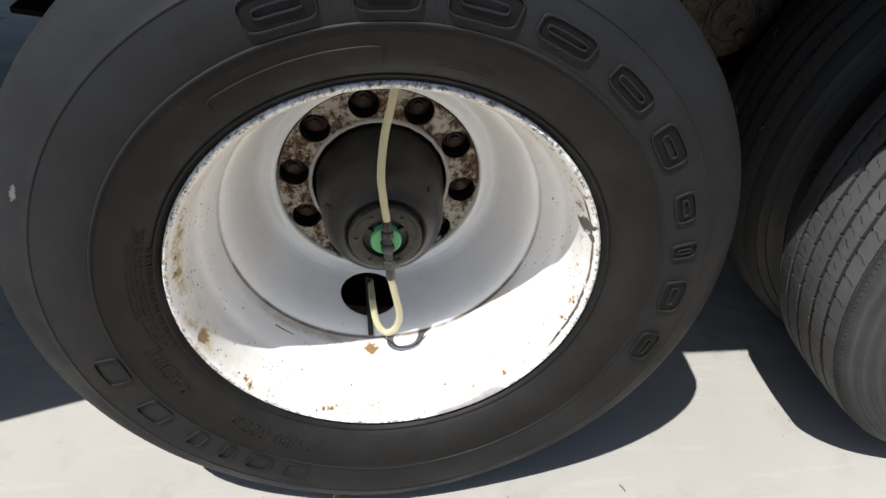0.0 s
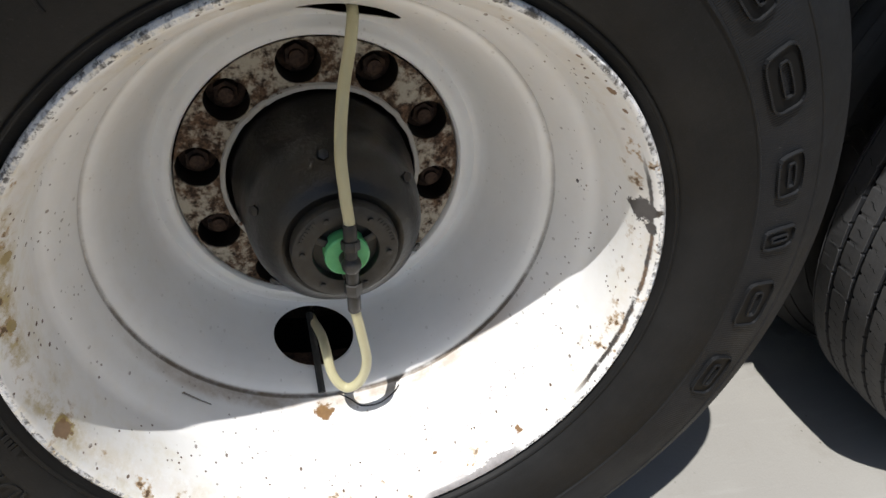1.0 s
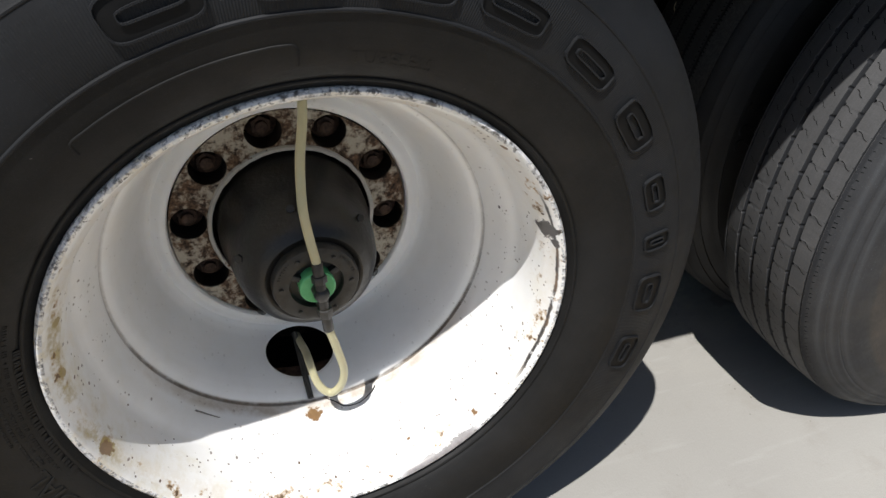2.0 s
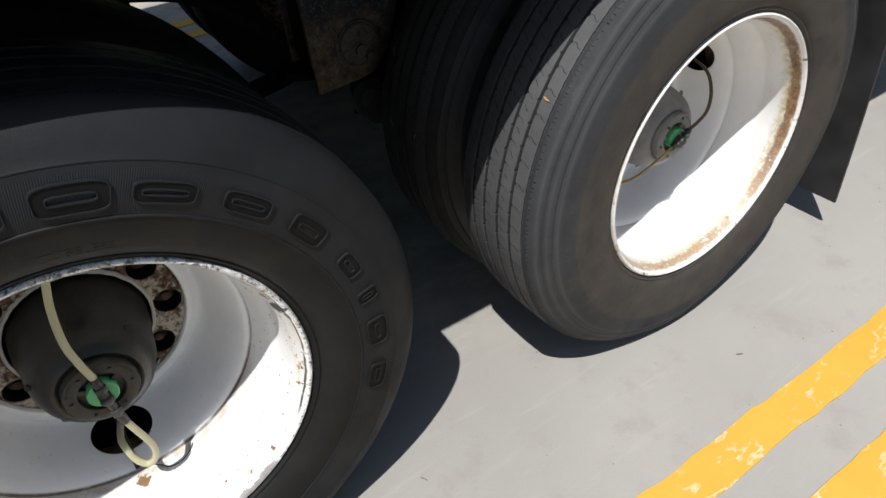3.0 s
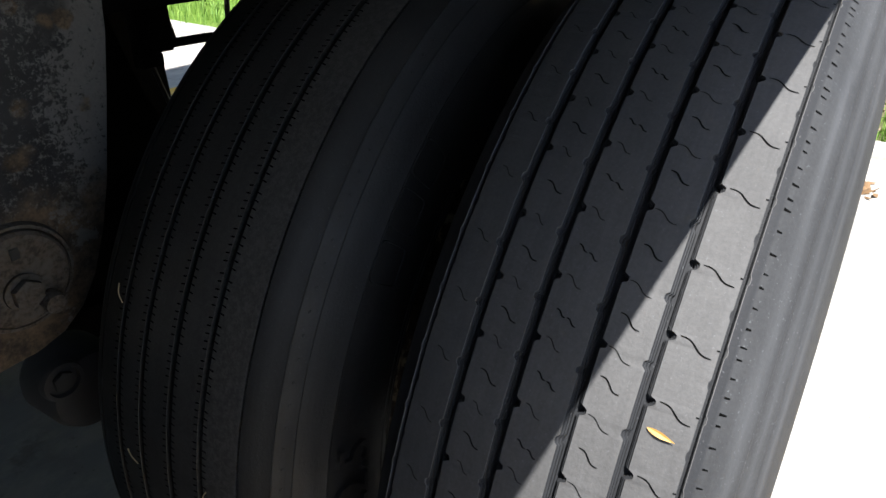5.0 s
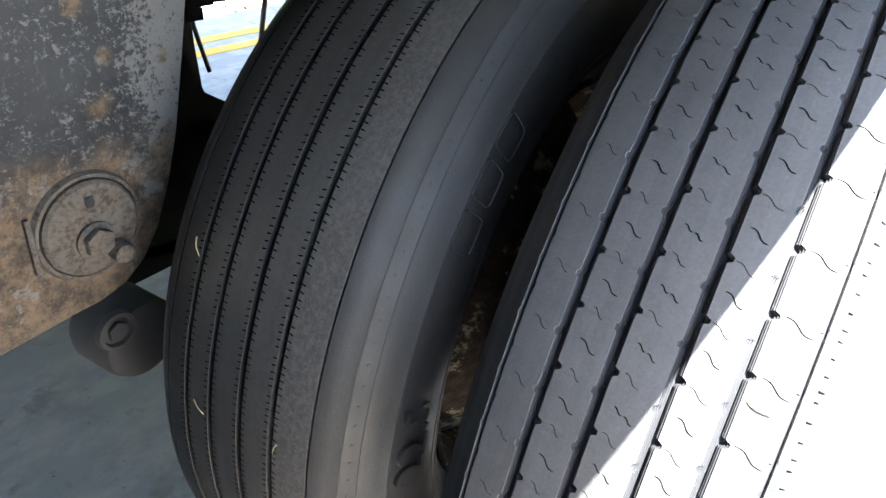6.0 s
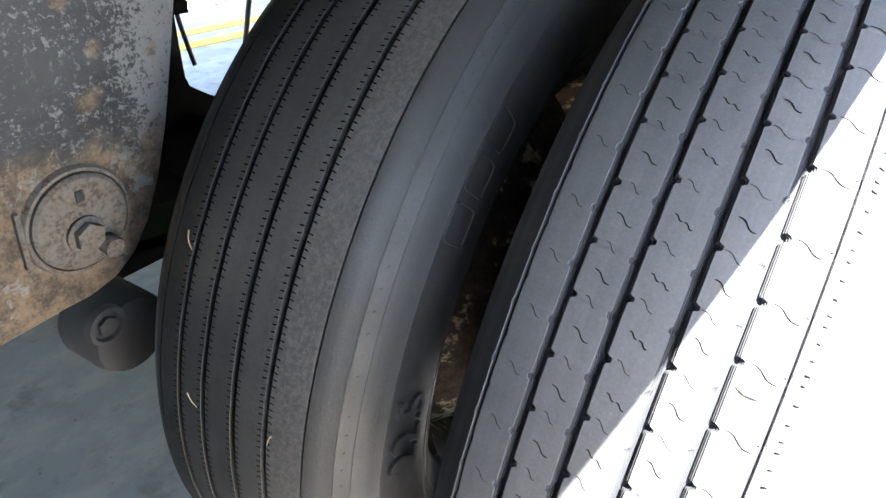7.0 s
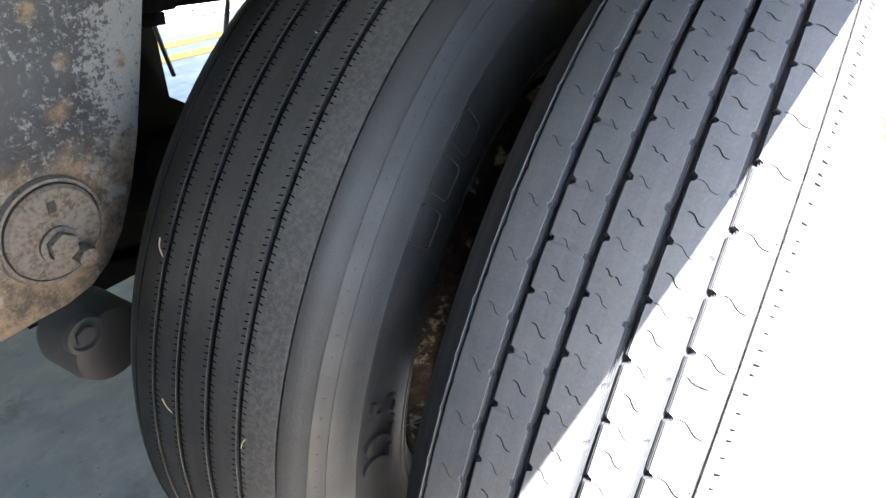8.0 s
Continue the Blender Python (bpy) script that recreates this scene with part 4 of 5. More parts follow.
def inner_wheel(at, parent):
    """The inner wheel of a pair: its barrel, seen past the outer one, and its tyre."""
    wheel = part("wheel", lathe([(0.2985, 0.0050), (0.2992, 0.0010), (0.2955, -0.0030), (0.2893, 0.0030), (0.2820, 0.0190), (0.2700, 0.0600), (0.2600, 0.1100), (0.2700, 0.1900), (0.2880, 0.2180), (0.2985, 0.2230), (0.2900, 0.2250),
                                 (0.2850, 0.2000), (0.2760, 0.1900), (0.2660, 0.1100), (0.2760, 0.0640), (0.2900, 0.0220)], 120), RIM_INNER, parent, "inner steel wheel of the pair, partly rusted", sharp=50)
    wheel.location = at
    part("disc", lathe([(0.262, 0.060), (0.235, 0.030), (0.180, -0.020), (0.120, -0.024), (0.120, -0.014), (0.178, -0.010), (0.230, 0.040), (0.258, 0.072)], 64), RIM_INNER, wheel)
    return wheel


# ================= ground =================
def ground():
    bm = bmesh.new()
    bmesh.ops.create_grid(bm, x_segments=2, y_segments=2, size=150)
    ob = part("ground", bm, CONCRETE, None, "pale sunlit concrete pavement with faint stains")
    return tagged(ob, category="pavement", kind="structure")


def stripe(y0, y1, x0, x1, label):
    """A painted stripe with slightly uneven edges, a coat of paint thick."""
    rng = random.Random(int(1000 * abs(y0)))
    bm = bmesh.new()
    n = int((x1 - x0) / 0.05)
    lower, upper = [], []
    for k in range(n + 1):
        x = x0 + (x1 - x0) * k / n
        lower.append(bm.verts.new((x, y0 + rng.uniform(-0.004, 0.004), 0.0035)))
        upper.append(bm.verts.new((x, y1 + rng.uniform(-0.004, 0.004), 0.0035)))
    for k in range(n):
        bm.faces.new((lower[k], lower[k + 1], upper[k + 1], upper[k]))
    made = bmesh.ops.extrude_edge_only(bm, edges=[e for e in bm.edges if e.is_boundary])
    for g in made["geom"]:
        if isinstance(g, bmesh.types.BMVert):
            g.co.z = -0.002
    ob = part("road_marking", bm, YELLOW, None, label)
    return tagged(ob, category="road marking", group="yellow lines", kind="structure")


ground()
stripe(-0.415, -0.325, -6.0, 3.9, "worn yellow painted line on the concrete")
stripe(-0.620, -0.525, -6.0, 3.9, "worn yellow painted line on the concrete")
stripe(2.912, 3.010, -6.0, 3.9, "worn yellow painted line beyond the trailer")
stripe(3.120, 3.218, -6.0, 3.9, "worn yellow painted line beyond the trailer")

KERB_LINE = [(3.90, -14.0), (3.94, -4.0), (3.96, 0.0), (3.99, 3.0), (4.03, 5.0), (4.15, 9.0), (4.6, 20.0), (6.5, 50.0), (10.0, 95.0)]


def kerb_points(step_count=12):
    return [(p.x, p.y) for p in spline([(x, y, 0) for x, y in KERB_LINE], step_count)]


def kerb():
    pts = kerb_points()
    bm = bmesh.new()
    shape = [(-0.002, -0.01), (0.0, 0.030), (0.012, 0.045), (0.13, 0.047), (0.15, 0.040), (0.15, -0.01)]
    rows = []
    for i, (x, y) in enumerate(pts):
        a, b = pts[max(0, i - 1)], pts[min(len(pts) - 1, i + 1)]
        way = Vector((b[0] - a[0], b[1] - a[1])).normalized()
        side = Vector((way.y, -way.x))
        rows.append([bm.verts.new((x + side.x * s, y + side.y * s, z)) for s, z in shape])
    for a, b in zip(rows, rows[1:]):
        for k in range(len(shape) - 1):
            bm.faces.new((a[k], a[k + 1], b[k + 1], b[k]))
    return tagged(part("kerb", bm, KERB, None, "low pale concrete kerb edging the pavement"), category="kerb", kind="structure")


def bank_height(d, x, y):
    """Height of the planted bank at d metres behind the kerb."""
    rise = 0.03 + 0.02 * d + 0.42 * max(0.0, d - 0.9) - 0.20 * max(0.0, d - 6.0)
    return rise + 0.05 * min(1.0, d) * noise.noise(Vector((x * 1.3, y * 1.3, 0.3))) + 0.10 * min(1.0, max(0.0, d - 0.8)) * noise.noise(Vector((x * 0.7, y * 0.7, 5.1)))


def bank():
    pts = kerb_points()
    away = [0.14, 0.3, 0.5, 0.75, 1.0, 1.3, 1.7, 2.2, 2.8, 3.5, 4.5, 6.0, 9.0, 20.0]
    bm = bmesh.new()
    rows = []
    for i, (x, y) in enumerate(pts):
        a, b = pts[max(0, i - 1)], pts[min(len(pts) - 1, i + 1)]
        way = Vector((b[0] - a[0], b[1] - a[1])).normalized()
        side = Vector((way.y, -way.x))
        rows.append([bm.verts.new((x + side.x * d, y + side.y * d, bank_height(d, x + side.x * d, y + side.y * d))) for d in away])
    for a, b in zip(rows, rows[1:]):
        for k in range(len(away) - 1):
            bm.faces.new((a[k], a[k + 1], b[k + 1], b[k]))
    return tagged(part("planted_bank", bm, LITTER, None, "bank of brown leaf litter and soil behind the kerb", sharp=80), category="bank", kind="structure")


kerb()
bank()


def spot_on_bank(rng, y0, y1, d0, d1):
    pts = kerb_points()
    while True:
        i = rng.randrange(len(pts) - 1)
        t = rng.random()
        x = pts[i][0] + (pts[i + 1][0] - pts[i][0]) * t
        y = pts[i][1] + (pts[i + 1][1] - pts[i][1]) * t
        if y0 <= y <= y1:
            way = Vector((pts[i + 1][0] - pts[i][0], pts[i + 1][1] - pts[i][1])).normalized()
            d = rng.uniform(d0, d1)
            px, py = x + way.y * d, y - way.x * d
            return px, py, bank_height(d, px, py)


def blades(name, count, y0, y1, d0, d1, tall, mat, label, seed, category):
    """Grass: bent tapering blades in tufts, joined."""
    rng = random.Random(seed)
    verts, faces = [], []
    for _ in range(count // 7):
        cx, cy, cz = spot_on_bank(rng, y0, y1, d0, d1)
        for _ in range(7):
            x, y = cx + rng.gauss(0, 0.03), cy + rng.gauss(0, 0.03)
            a, h = rng.uniform(0, 6.28), tall * rng.uniform(0.5, 1.3)
            lean = rng.uniform(0.1, 0.7) * h
            w = rng.uniform(0.002, 0.0045)
            dx, dy = math.cos(a), math.sin(a)
            m = len(verts)
            verts += [(x - dy * w, y + dx * w, cz - 0.01), (x + dy * w, y - dx * w, cz - 0.01),
                      (x + dx * lean * 0.35 - dy * w * 0.8, y + dy * lean * 0.35 + dx * w * 0.8, cz + h * 0.6), (x + dx * lean * 0.35 + dy * w * 0.8, y + dy * lean * 0.35 - dx * w * 0.8, cz + h * 0.6),
                      (x + dx * lean, y + dy * lean, cz + h)]
            faces += [(m, m + 1, m + 3, m + 2), (m + 2, m + 3, m + 4)]
    return tagged(raw(name, verts, faces, mat, None, label, smooth=False), category=category, kind="stuff")


blades("grass", 14000, -3.0, 3.2, 0.12, 1.0, 0.055, GRASS, "short bright green grass along the kerb", 3, "grass")
blades("grass", 16000, 3.2, 16.0, 0.12, 3.0, 0.10, GRASS, "short bright green grass beyond the trailer", 4, "grass")
blades("dry_grass", 1600, -3.0, 4.0, 0.9, 3.0, 0.12, STRAW, "dry straw and stalks on the bank", 5, "dry grass")


def leaf_card(verts, faces, p, size, rng):
    a, tilt = rng.uniform(0, 6.28), rng.uniform(-0.9, 0.9)
    u = Vector((math.cos(a), math.sin(a), tilt)).normalized() * size
    w = Vector((-math.sin(a), math.cos(a), rng.uniform(-0.6, 0.6))).normalized() * size * 0.42
    m = len(verts)
    fold = Vector((0, 0, size * 0.14))
    verts += [tuple(p - u), tuple(p + w - fold), tuple(p + u), tuple(p - w - fold), tuple(p)]
    faces += [(m, m + 1, m + 4), (m + 1, m + 2, m + 4), (m + 2, m + 3, m + 4), (m + 3, m, m + 4)]


def shrub(at, wide, tall, count, seed, label):
    """A low shrub: a few stems and a loose, uneven crown of small leaves."""
    rng = random.Random(seed)
    base = empty("shrub", label, "shrub", "shrubs on the bank")
    base.location = at
    tips = []
    for _ in range(7):
        a, s = rng.uniform(0, 6.28), rng.uniform(0.3, 0.9)
        tip = (math.cos(a) * wide * s, math.sin(a) * wide * s, tall * rng.uniform(0.5, 1.0))
        tips.append(Vector(tip))
        part("stem", tube([(0, 0, -0.03), (tip[0] * 0.4, tip[1] * 0.4, tip[2] * 0.6), tip], 0.008, 6, 5, None, 0.3), BARK, base)
    verts, faces = [], []
    for _ in range(count):
        tip = rng.choice(tips) * rng.uniform(0.45, 1.08)
        p = tip + Vector((rng.gauss(0, wide * 0.2), rng.gauss(0, wide * 0.2), rng.gauss(0, tall * 0.14)))
        p.z = max(p.z, 0.01)
        leaf_card(verts, faces, p, rng.uniform(0.012, 0.028), rng)
    raw("crown", verts, faces, LEAVES, base, "", smooth=False)
    return base


shrub((4.36, 0.40, 0.05), 0.24, 0.30, 1900, 11, "low dense leafy green shrub by the kerb")
shrub((4.62, 0.02, 0.06), 0.30, 0.14, 900, 15, "low spreading green weeds by the kerb")
shrub((4.55, -0.55, 0.06), 0.30, 0.12, 700, 16, "low spreading green weeds by the kerb")
shrub((5.25, -0.35, 0.35), 0.40, 0.50, 1000, 12, "loose dark green shrub on the bank")
shrub((5.95, 1.5, 0.65), 0.50, 0.60, 1000, 13, "loose dark green shrub on the bank")
shrub((5.65, 0.6, 0.5), 0.40, 0.40, 700, 14, "loose dark green shrub on the bank")


def leaf_litter(count, y0, y1, d0, d1, seed):
    """Dry leaves lying loose over the bank."""
    rng = random.Random(seed)
    verts, faces = [], []
    for _ in range(count):
        px, py, pz = spot_on_bank(rng, y0, y1, d0, d1)
        leaf_card(verts, faces, Vector((px, py, pz + rng.uniform(0.005, 0.03))), rng.uniform(0.015, 0.045), rng)
    return tagged(raw("leaf_litter", verts, faces, DRY_LEAF, None, "loose dry tan leaves covering the bank", smooth=False), category="leaves", kind="stuff")


leaf_litter(4200, -2.5, 3.5, 0.75, 3.6, 41)


def tree(at):
    base = empty("tree", "grey-barked tree on the bank behind the kerb", "tree")
    base.location = at
    bm = tube([(0, 0, -0.2), (0.02, 0.0, 0.4), (0.0, 0.06, 1.2), (0.1, 0.1, 2.4), (0.1, 0.2, 3.6)], 0.10, 14, 8, None, 0.45)
    part("trunk", bm, BARK, base)
    rng = random.Random(9)
    verts, faces, tips = [], [], []
    for k in range(9):
        a = k * 2.4
        z = 1.9 + 0.2 * k
        tip = Vector((math.cos(a) * rng.uniform(0.7, 1.4), math.sin(a) * rng.uniform(0.7, 1.4), z + rng.uniform(0.5, 1.0)))
        tips.append(tip)
        part("limb", tube([(0.08, 0.12, z), tuple(tip * 0.6 + Vector((0, 0, z * 0.4))), tuple(tip)], 0.035, 7, 6, None, 0.3), BARK, base)
    for _ in range(2600):
        p = rng.choice(tips) * rng.uniform(0.75, 1.1) + Vector((rng.gauss(0, 0.3), rng.gauss(0, 0.3), rng.gauss(0, 0.25)))
        leaf_card(verts, faces, p, rng.uniform(0.03, 0.055), rng)
    raw("crown", verts, faces, LEAVES, base, "", smooth=False)


tree((6.05, 0.45, 0.75))


# ================= the trailer =================
trailer = empty("semi_trailer", "white-sided trailer on two axles with paired wheels, parked on concrete", "trailer")
PANEL_Y, PANEL_Z = -0.054, 1.1270
part("side_panel", box(-4.2, 3.62, PANEL_Y, -0.020, PANEL_Z, 3.31, 0.002), PANEL, trailer, "scuffed white side panel with a straight lower edge")
part("side_panel", box(-4.2, 3.62, 2.500, 2.526, PANEL_Z, 3.31, 0.002), PANEL, trailer)
part("end_panel", box(3.60, 3.62, -0.019, 2.499, PANEL_Z, 3.31), PANEL, trailer)
part("end_panel", box(-4.2, -4.18, -0.019, 2.499, PANEL_Z, 3.31), PANEL, trailer)
part("roof", box(-4.2, 3.62, PANEL_Y, 2.526, 3.311, 3.34, 0.004), PANEL, trailer)
part("side_skirt", plate([(-0.80, 1.126), (-0.92, 0.97), (-1.03, 0.80), (-1.10, 0.70), (-3.0, 0.70), (-3.0, 1.126)], -0.050, -0.030), PANEL, trailer)
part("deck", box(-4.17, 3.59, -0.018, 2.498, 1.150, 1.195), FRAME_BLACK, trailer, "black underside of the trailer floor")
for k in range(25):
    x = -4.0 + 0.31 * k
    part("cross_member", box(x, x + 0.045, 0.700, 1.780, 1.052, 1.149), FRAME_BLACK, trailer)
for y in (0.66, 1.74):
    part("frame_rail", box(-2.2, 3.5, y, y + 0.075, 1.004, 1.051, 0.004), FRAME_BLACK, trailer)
for x in (0.4388, 0.4900):
    bm = cylinder((x, PANEL_Y + 0.001, 1.174), (x, PANEL_Y - 0.0012, 1.174), 0.0098, 24, 0.0005)
    cylinder((x, PANEL_Y - 0.0012, 1.174), (x, PANEL_Y - 0.0046, 1.174), 0.0078, 20, 0.0016, bm)
    bolt = part("bolt", bm, BOLT_STEEL, trailer, "weathered round bolt head on the panel")
    part("socket", lathe([(0.0004, -0.0002), (0.0033, -0.0002), (0.0036, 0.0003), (0.0036, 0.0012), (0.0004, 0.0012)], 6), CAP_DARK, bolt).location = (x, PANEL_Y - 0.0048, 1.174)

# axles and suspension
H = 0.5025
AXLES = [(0.0, 0.0, 0.110), (1.236, -0.037, 0.1225)]  # x, y of the rim's face, middle of the tyre behind it
for x, _, _ in AXLES:
    bm = cylinder((x, 0.30, H), (x, 2.18, H), 0.063, 28, 0.003)
    part("axle_beam", bm, FRAME_BLACK, trailer)
    for y in (0.6265,):
        bm = bmesh.new()
        for k in range(5):
            span = 0.665 - 0.10 * k
            pts = [(x - span, y + 0.04, H + 0.16 - 0.014 * k), (x, y + 0.04, H + 0.085 - 0.014 * k), (x + span, y + 0.04, H + 0.16 - 0.014 * k)]
            line = spline(pts, 8)
            top, low = [], []
            for p in line:
                top.append([bm.verts.new((p.x, p.y + d, p.z)) for d in (-0.037, 0.037)])
                low.append([bm.verts.new((p.x, p.y + d, p.z - 0.011)) for d in (-0.037, 0.037)])
            for i in range(len(line) - 1):
                bm.faces.new((top[i][0], top[i][1], top[i + 1][1], top[i + 1][0]))
                bm.faces.new((low[i][1], low[i][0], low[i + 1][0], low[i + 1][1]))
                for s in (0, 1):
                    bm.faces.new((top[i][s], top[i + 1][s], low[i + 1][s], low[i][s]))
        part("leaf_spring", bm, FRAME_BLACK, trailer)
    drum = part("brake_drum", lathe([(0.06, 0.33), (0.205, 0.33), (0.210, 0.345), (0.210, 0.52), (0.198, 0.53), (0.06, 0.53)], 64), FRAME_BLACK, trailer)
    drum.location = (x, 0, H)

# the spring hanger between the axles
PLATE = [(0.632, 0.606), (0.695, 0.611), (0.745, 0.612), (0.775, 0.620), (0.800, 0.638), (0.820, 0.668), (0.840, 0.713), (0.856, 0.762), (0.876, 0.848), (0.888, 0.905), (0.905, 1.050), (0.615, 1.050)]
PY = 0.600
part("hanger_plate", plate(PLATE, PY, PY + 0.013, 0.0025), HANGER, trailer, "rust-mottled black spring hanger plate")
part("hanger_plate", plate(PLATE, PY + 0.120, PY + 0.133, 0.0025), HANGER, trailer)
part("hanger_back", box(0.640, 0.668, PY + 0.013, PY + 0.120, 0.66, 1.05), FRAME_BLACK, trailer)
part("hanger_top", box(0.620, 0.900, PY, PY + 0.133, 1.0525, 1.148), FRAME_BLACK, trailer)
CX, CZ = 0.746, 0.699
part("pivot_washer", lathe([(0.0005, -0.009), (0.0445, -0.009), (0.0480, -0.006), (0.0480, 0.001), (0.0005, 0.001)], 56), WASHER, trailer, "large rusty eccentric pivot washer").location = (CX, PY - 0.001, CZ)
part("pivot_collar", lathe([(0.0500, -0.0045), (0.0530, -0.0045), (0.0555, 0.001), (0.0490, 0.001)], 56), WASHER, trailer).location = (CX, PY - 0.001, CZ)
part("pivot_nut", hex_bolt(bmesh.new(), (0.744, PY - 0.010, 0.688), 0.0150, 0.012, 0.0190), WASHER, trailer, "rusty hexagon nut")
part("bolt_end", cylinder((0.764, PY - 0.009, 0.671), (0.763, PY - 0.026, 0.669), 0.0105, 20, 0.0015), WASHER, trailer)
part("washer_notch", box(0.742, 0.750, PY - 0.0112, PY - 0.0095, 0.722, 0.733), CAP_DARK, trailer)
part("stop_bar", box(0.6885, 0.6935, PY - 0.005, PY, 0.672, 0.728, 0.0008), WASHER, trailer)
part("equaliser_bush", cylinder((0.804, PY + 0.030, 0.508), (0.804, PY + 0.110, 0.508), 0.051, 48, 0.014), BUSH, trailer, "grey-brown rounded end of the equaliser beam")
part("bush_recess", lathe([(0.0005, 0.003), (0.0170, 0.003), (0.0185, -0.003), (0.0225, -0.003), (0.0240, 0.001), (0.0240, 0.006), (0.0005, 0.006)], 36), BUSH, trailer).location = (0.770, PY + 0.028, 0.545)
part("bush_bolt", hex_bolt(bmesh.new(), (0.770, PY + 0.032, 0.545), 0.0120, 0.008), BUSH, trailer)

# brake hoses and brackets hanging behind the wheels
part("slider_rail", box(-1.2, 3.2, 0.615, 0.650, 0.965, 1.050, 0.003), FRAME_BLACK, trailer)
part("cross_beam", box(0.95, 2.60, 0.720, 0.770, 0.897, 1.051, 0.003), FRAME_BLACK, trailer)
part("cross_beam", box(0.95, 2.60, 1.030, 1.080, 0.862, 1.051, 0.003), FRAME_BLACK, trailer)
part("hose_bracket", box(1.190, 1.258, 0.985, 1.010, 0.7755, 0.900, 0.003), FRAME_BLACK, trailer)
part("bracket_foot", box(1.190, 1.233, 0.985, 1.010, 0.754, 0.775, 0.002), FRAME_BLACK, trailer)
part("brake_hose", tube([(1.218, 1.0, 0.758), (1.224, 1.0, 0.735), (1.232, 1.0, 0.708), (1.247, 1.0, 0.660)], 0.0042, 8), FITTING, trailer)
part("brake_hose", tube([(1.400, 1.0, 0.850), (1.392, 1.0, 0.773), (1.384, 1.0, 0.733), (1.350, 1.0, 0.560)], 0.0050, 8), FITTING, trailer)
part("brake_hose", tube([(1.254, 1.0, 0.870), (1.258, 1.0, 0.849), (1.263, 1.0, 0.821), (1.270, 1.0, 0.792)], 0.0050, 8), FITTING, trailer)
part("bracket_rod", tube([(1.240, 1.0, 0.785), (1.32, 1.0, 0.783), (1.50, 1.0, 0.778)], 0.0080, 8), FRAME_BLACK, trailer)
# black sheet added to narrow the bright opening beneath the trailer
part("far_dark_blocker", plate([(1.10, 0.95), (1.472, 0.95), (1.470, 0.791), (1.461, 0.694), (1.467, 0.604), (1.480, 0.480), (1.10, 0.480)], 1.300, 1.312), FRAME_BLACK, trailer)
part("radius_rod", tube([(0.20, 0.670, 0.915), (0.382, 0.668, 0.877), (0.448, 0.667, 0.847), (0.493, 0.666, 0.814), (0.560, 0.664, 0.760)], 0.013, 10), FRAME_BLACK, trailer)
# a nearer added black sheet, its edge cut along the same opening
part("dark_blocker", plate([(0.90, 1.045), (1.150, 1.045), (1.165, 0.830), (1.200, 0.716), (1.236, 0.637), (1.245, 0.618), (1.290, 0.591), (1.40, 0.540), (1.50, 0.300), (0.90, 0.300)], 1.015, 1.025), FRAME_BLACK, trailer)

# mudflap, its bar and the rear guard
part("flap_bar", box(1.865, 1.905, -0.020, 0.640, 0.905, 0.962, 0.004), FRAME_BLACK, trailer)
part("flap_post", box(1.870, 1.910, 0.500, 0.560, 0.955, 1.055), FRAME_BLACK, trailer)
bm = bmesh.new()
rows = []
for k in range(13):
    z = 0.935 - k * (0.935 - 0.100) / 12
    bow = 0.020 * math.sin(k / 12 * 2.4)
    edge = -0.022 - 0.022 * k / 12
    rows.append([bm.verts.new((1.858 + bow + 0.028 * k / 12 - 0.02, edge + (0.62 - edge) * j / 6, z)) for j in range(7)])
for a, b in zip(rows, rows[1:]):
    for j in range(6):
        bm.faces.new((a[j], a[j + 1], b[j + 1], b[j]))
bmesh.ops.recalc_face_normals(bm, faces=bm.faces)
bmesh.ops.solidify(bm, geom=list(bm.faces), thickness=0.008)
part("mudflap", bm, FLAP, trailer, "black rubber mudflap hanging behind the rear wheel")
part("flap_clamp", box(1.826, 1.836, -0.026, 0.600, 0.842, 0.938, 0.002), CLAMP, trailer, "dusty brown clamp plate across the mudflap")
part("flap_bolt", hex_bolt(bmesh.new(), (1.829, 0.004, 0.868), 0.010, 0.026, 0.013, (-1, 0, 0)), BOLT_STEEL, trailer)
part("guard_end", box(3.459, 3.541, -0.040, 0.028, 0.644, 0.736, 0.006), GUARD_END, trailer, "pale end piece of the guard bar")
part("guard_bar", box(3.46, 3.54, 0.030, 2.520, 0.645, 0.735, 0.006), GUARD, trailer, "steel underride guard bar below the trailer's tail")
for y in (0.36, 1.98):
    part("guard_post", box(3.465, 3.535, y, y + 0.14, 0.735, 1.150, 0.004), FRAME_BLACK, trailer)

# ---------------- front axle, outer wheel ----------------
STUD = radians(90 + 18 - 7)
x, y, mid = AXLES[0]
wheel_a = outer_wheel((x, y, H), RIM_FRONT, RING_RUST, HUB_GREASE, CAP_METAL, ((radians(-94.9), 0.2155), (radians(85.1), 0.2155)), STUD, "deep white steel wheel with chipped paint and rust spots", trailer)
FRONT_GROOVES = [(0.0865, 0.0014, 0.0010), (0.0545, 0.0034, 0.014), (0.0165, 0.0034, 0.014), (-0.0185, 0.0034, 0.014), (-0.0535, 0.0034, 0.014), (-0.0865, 0.0014, 0.0010)]
tyre("tyre", wheel_a, RUBBER_FRONT, mid, 0.509, FRONT_GROOVES, [(0.3085, 0.0012), (0.3750, 0.0017), (0.4430, 0.0012)], 70, 0.003, 560, "black truck tyre with raised sidewall marks", inboard=1.18)
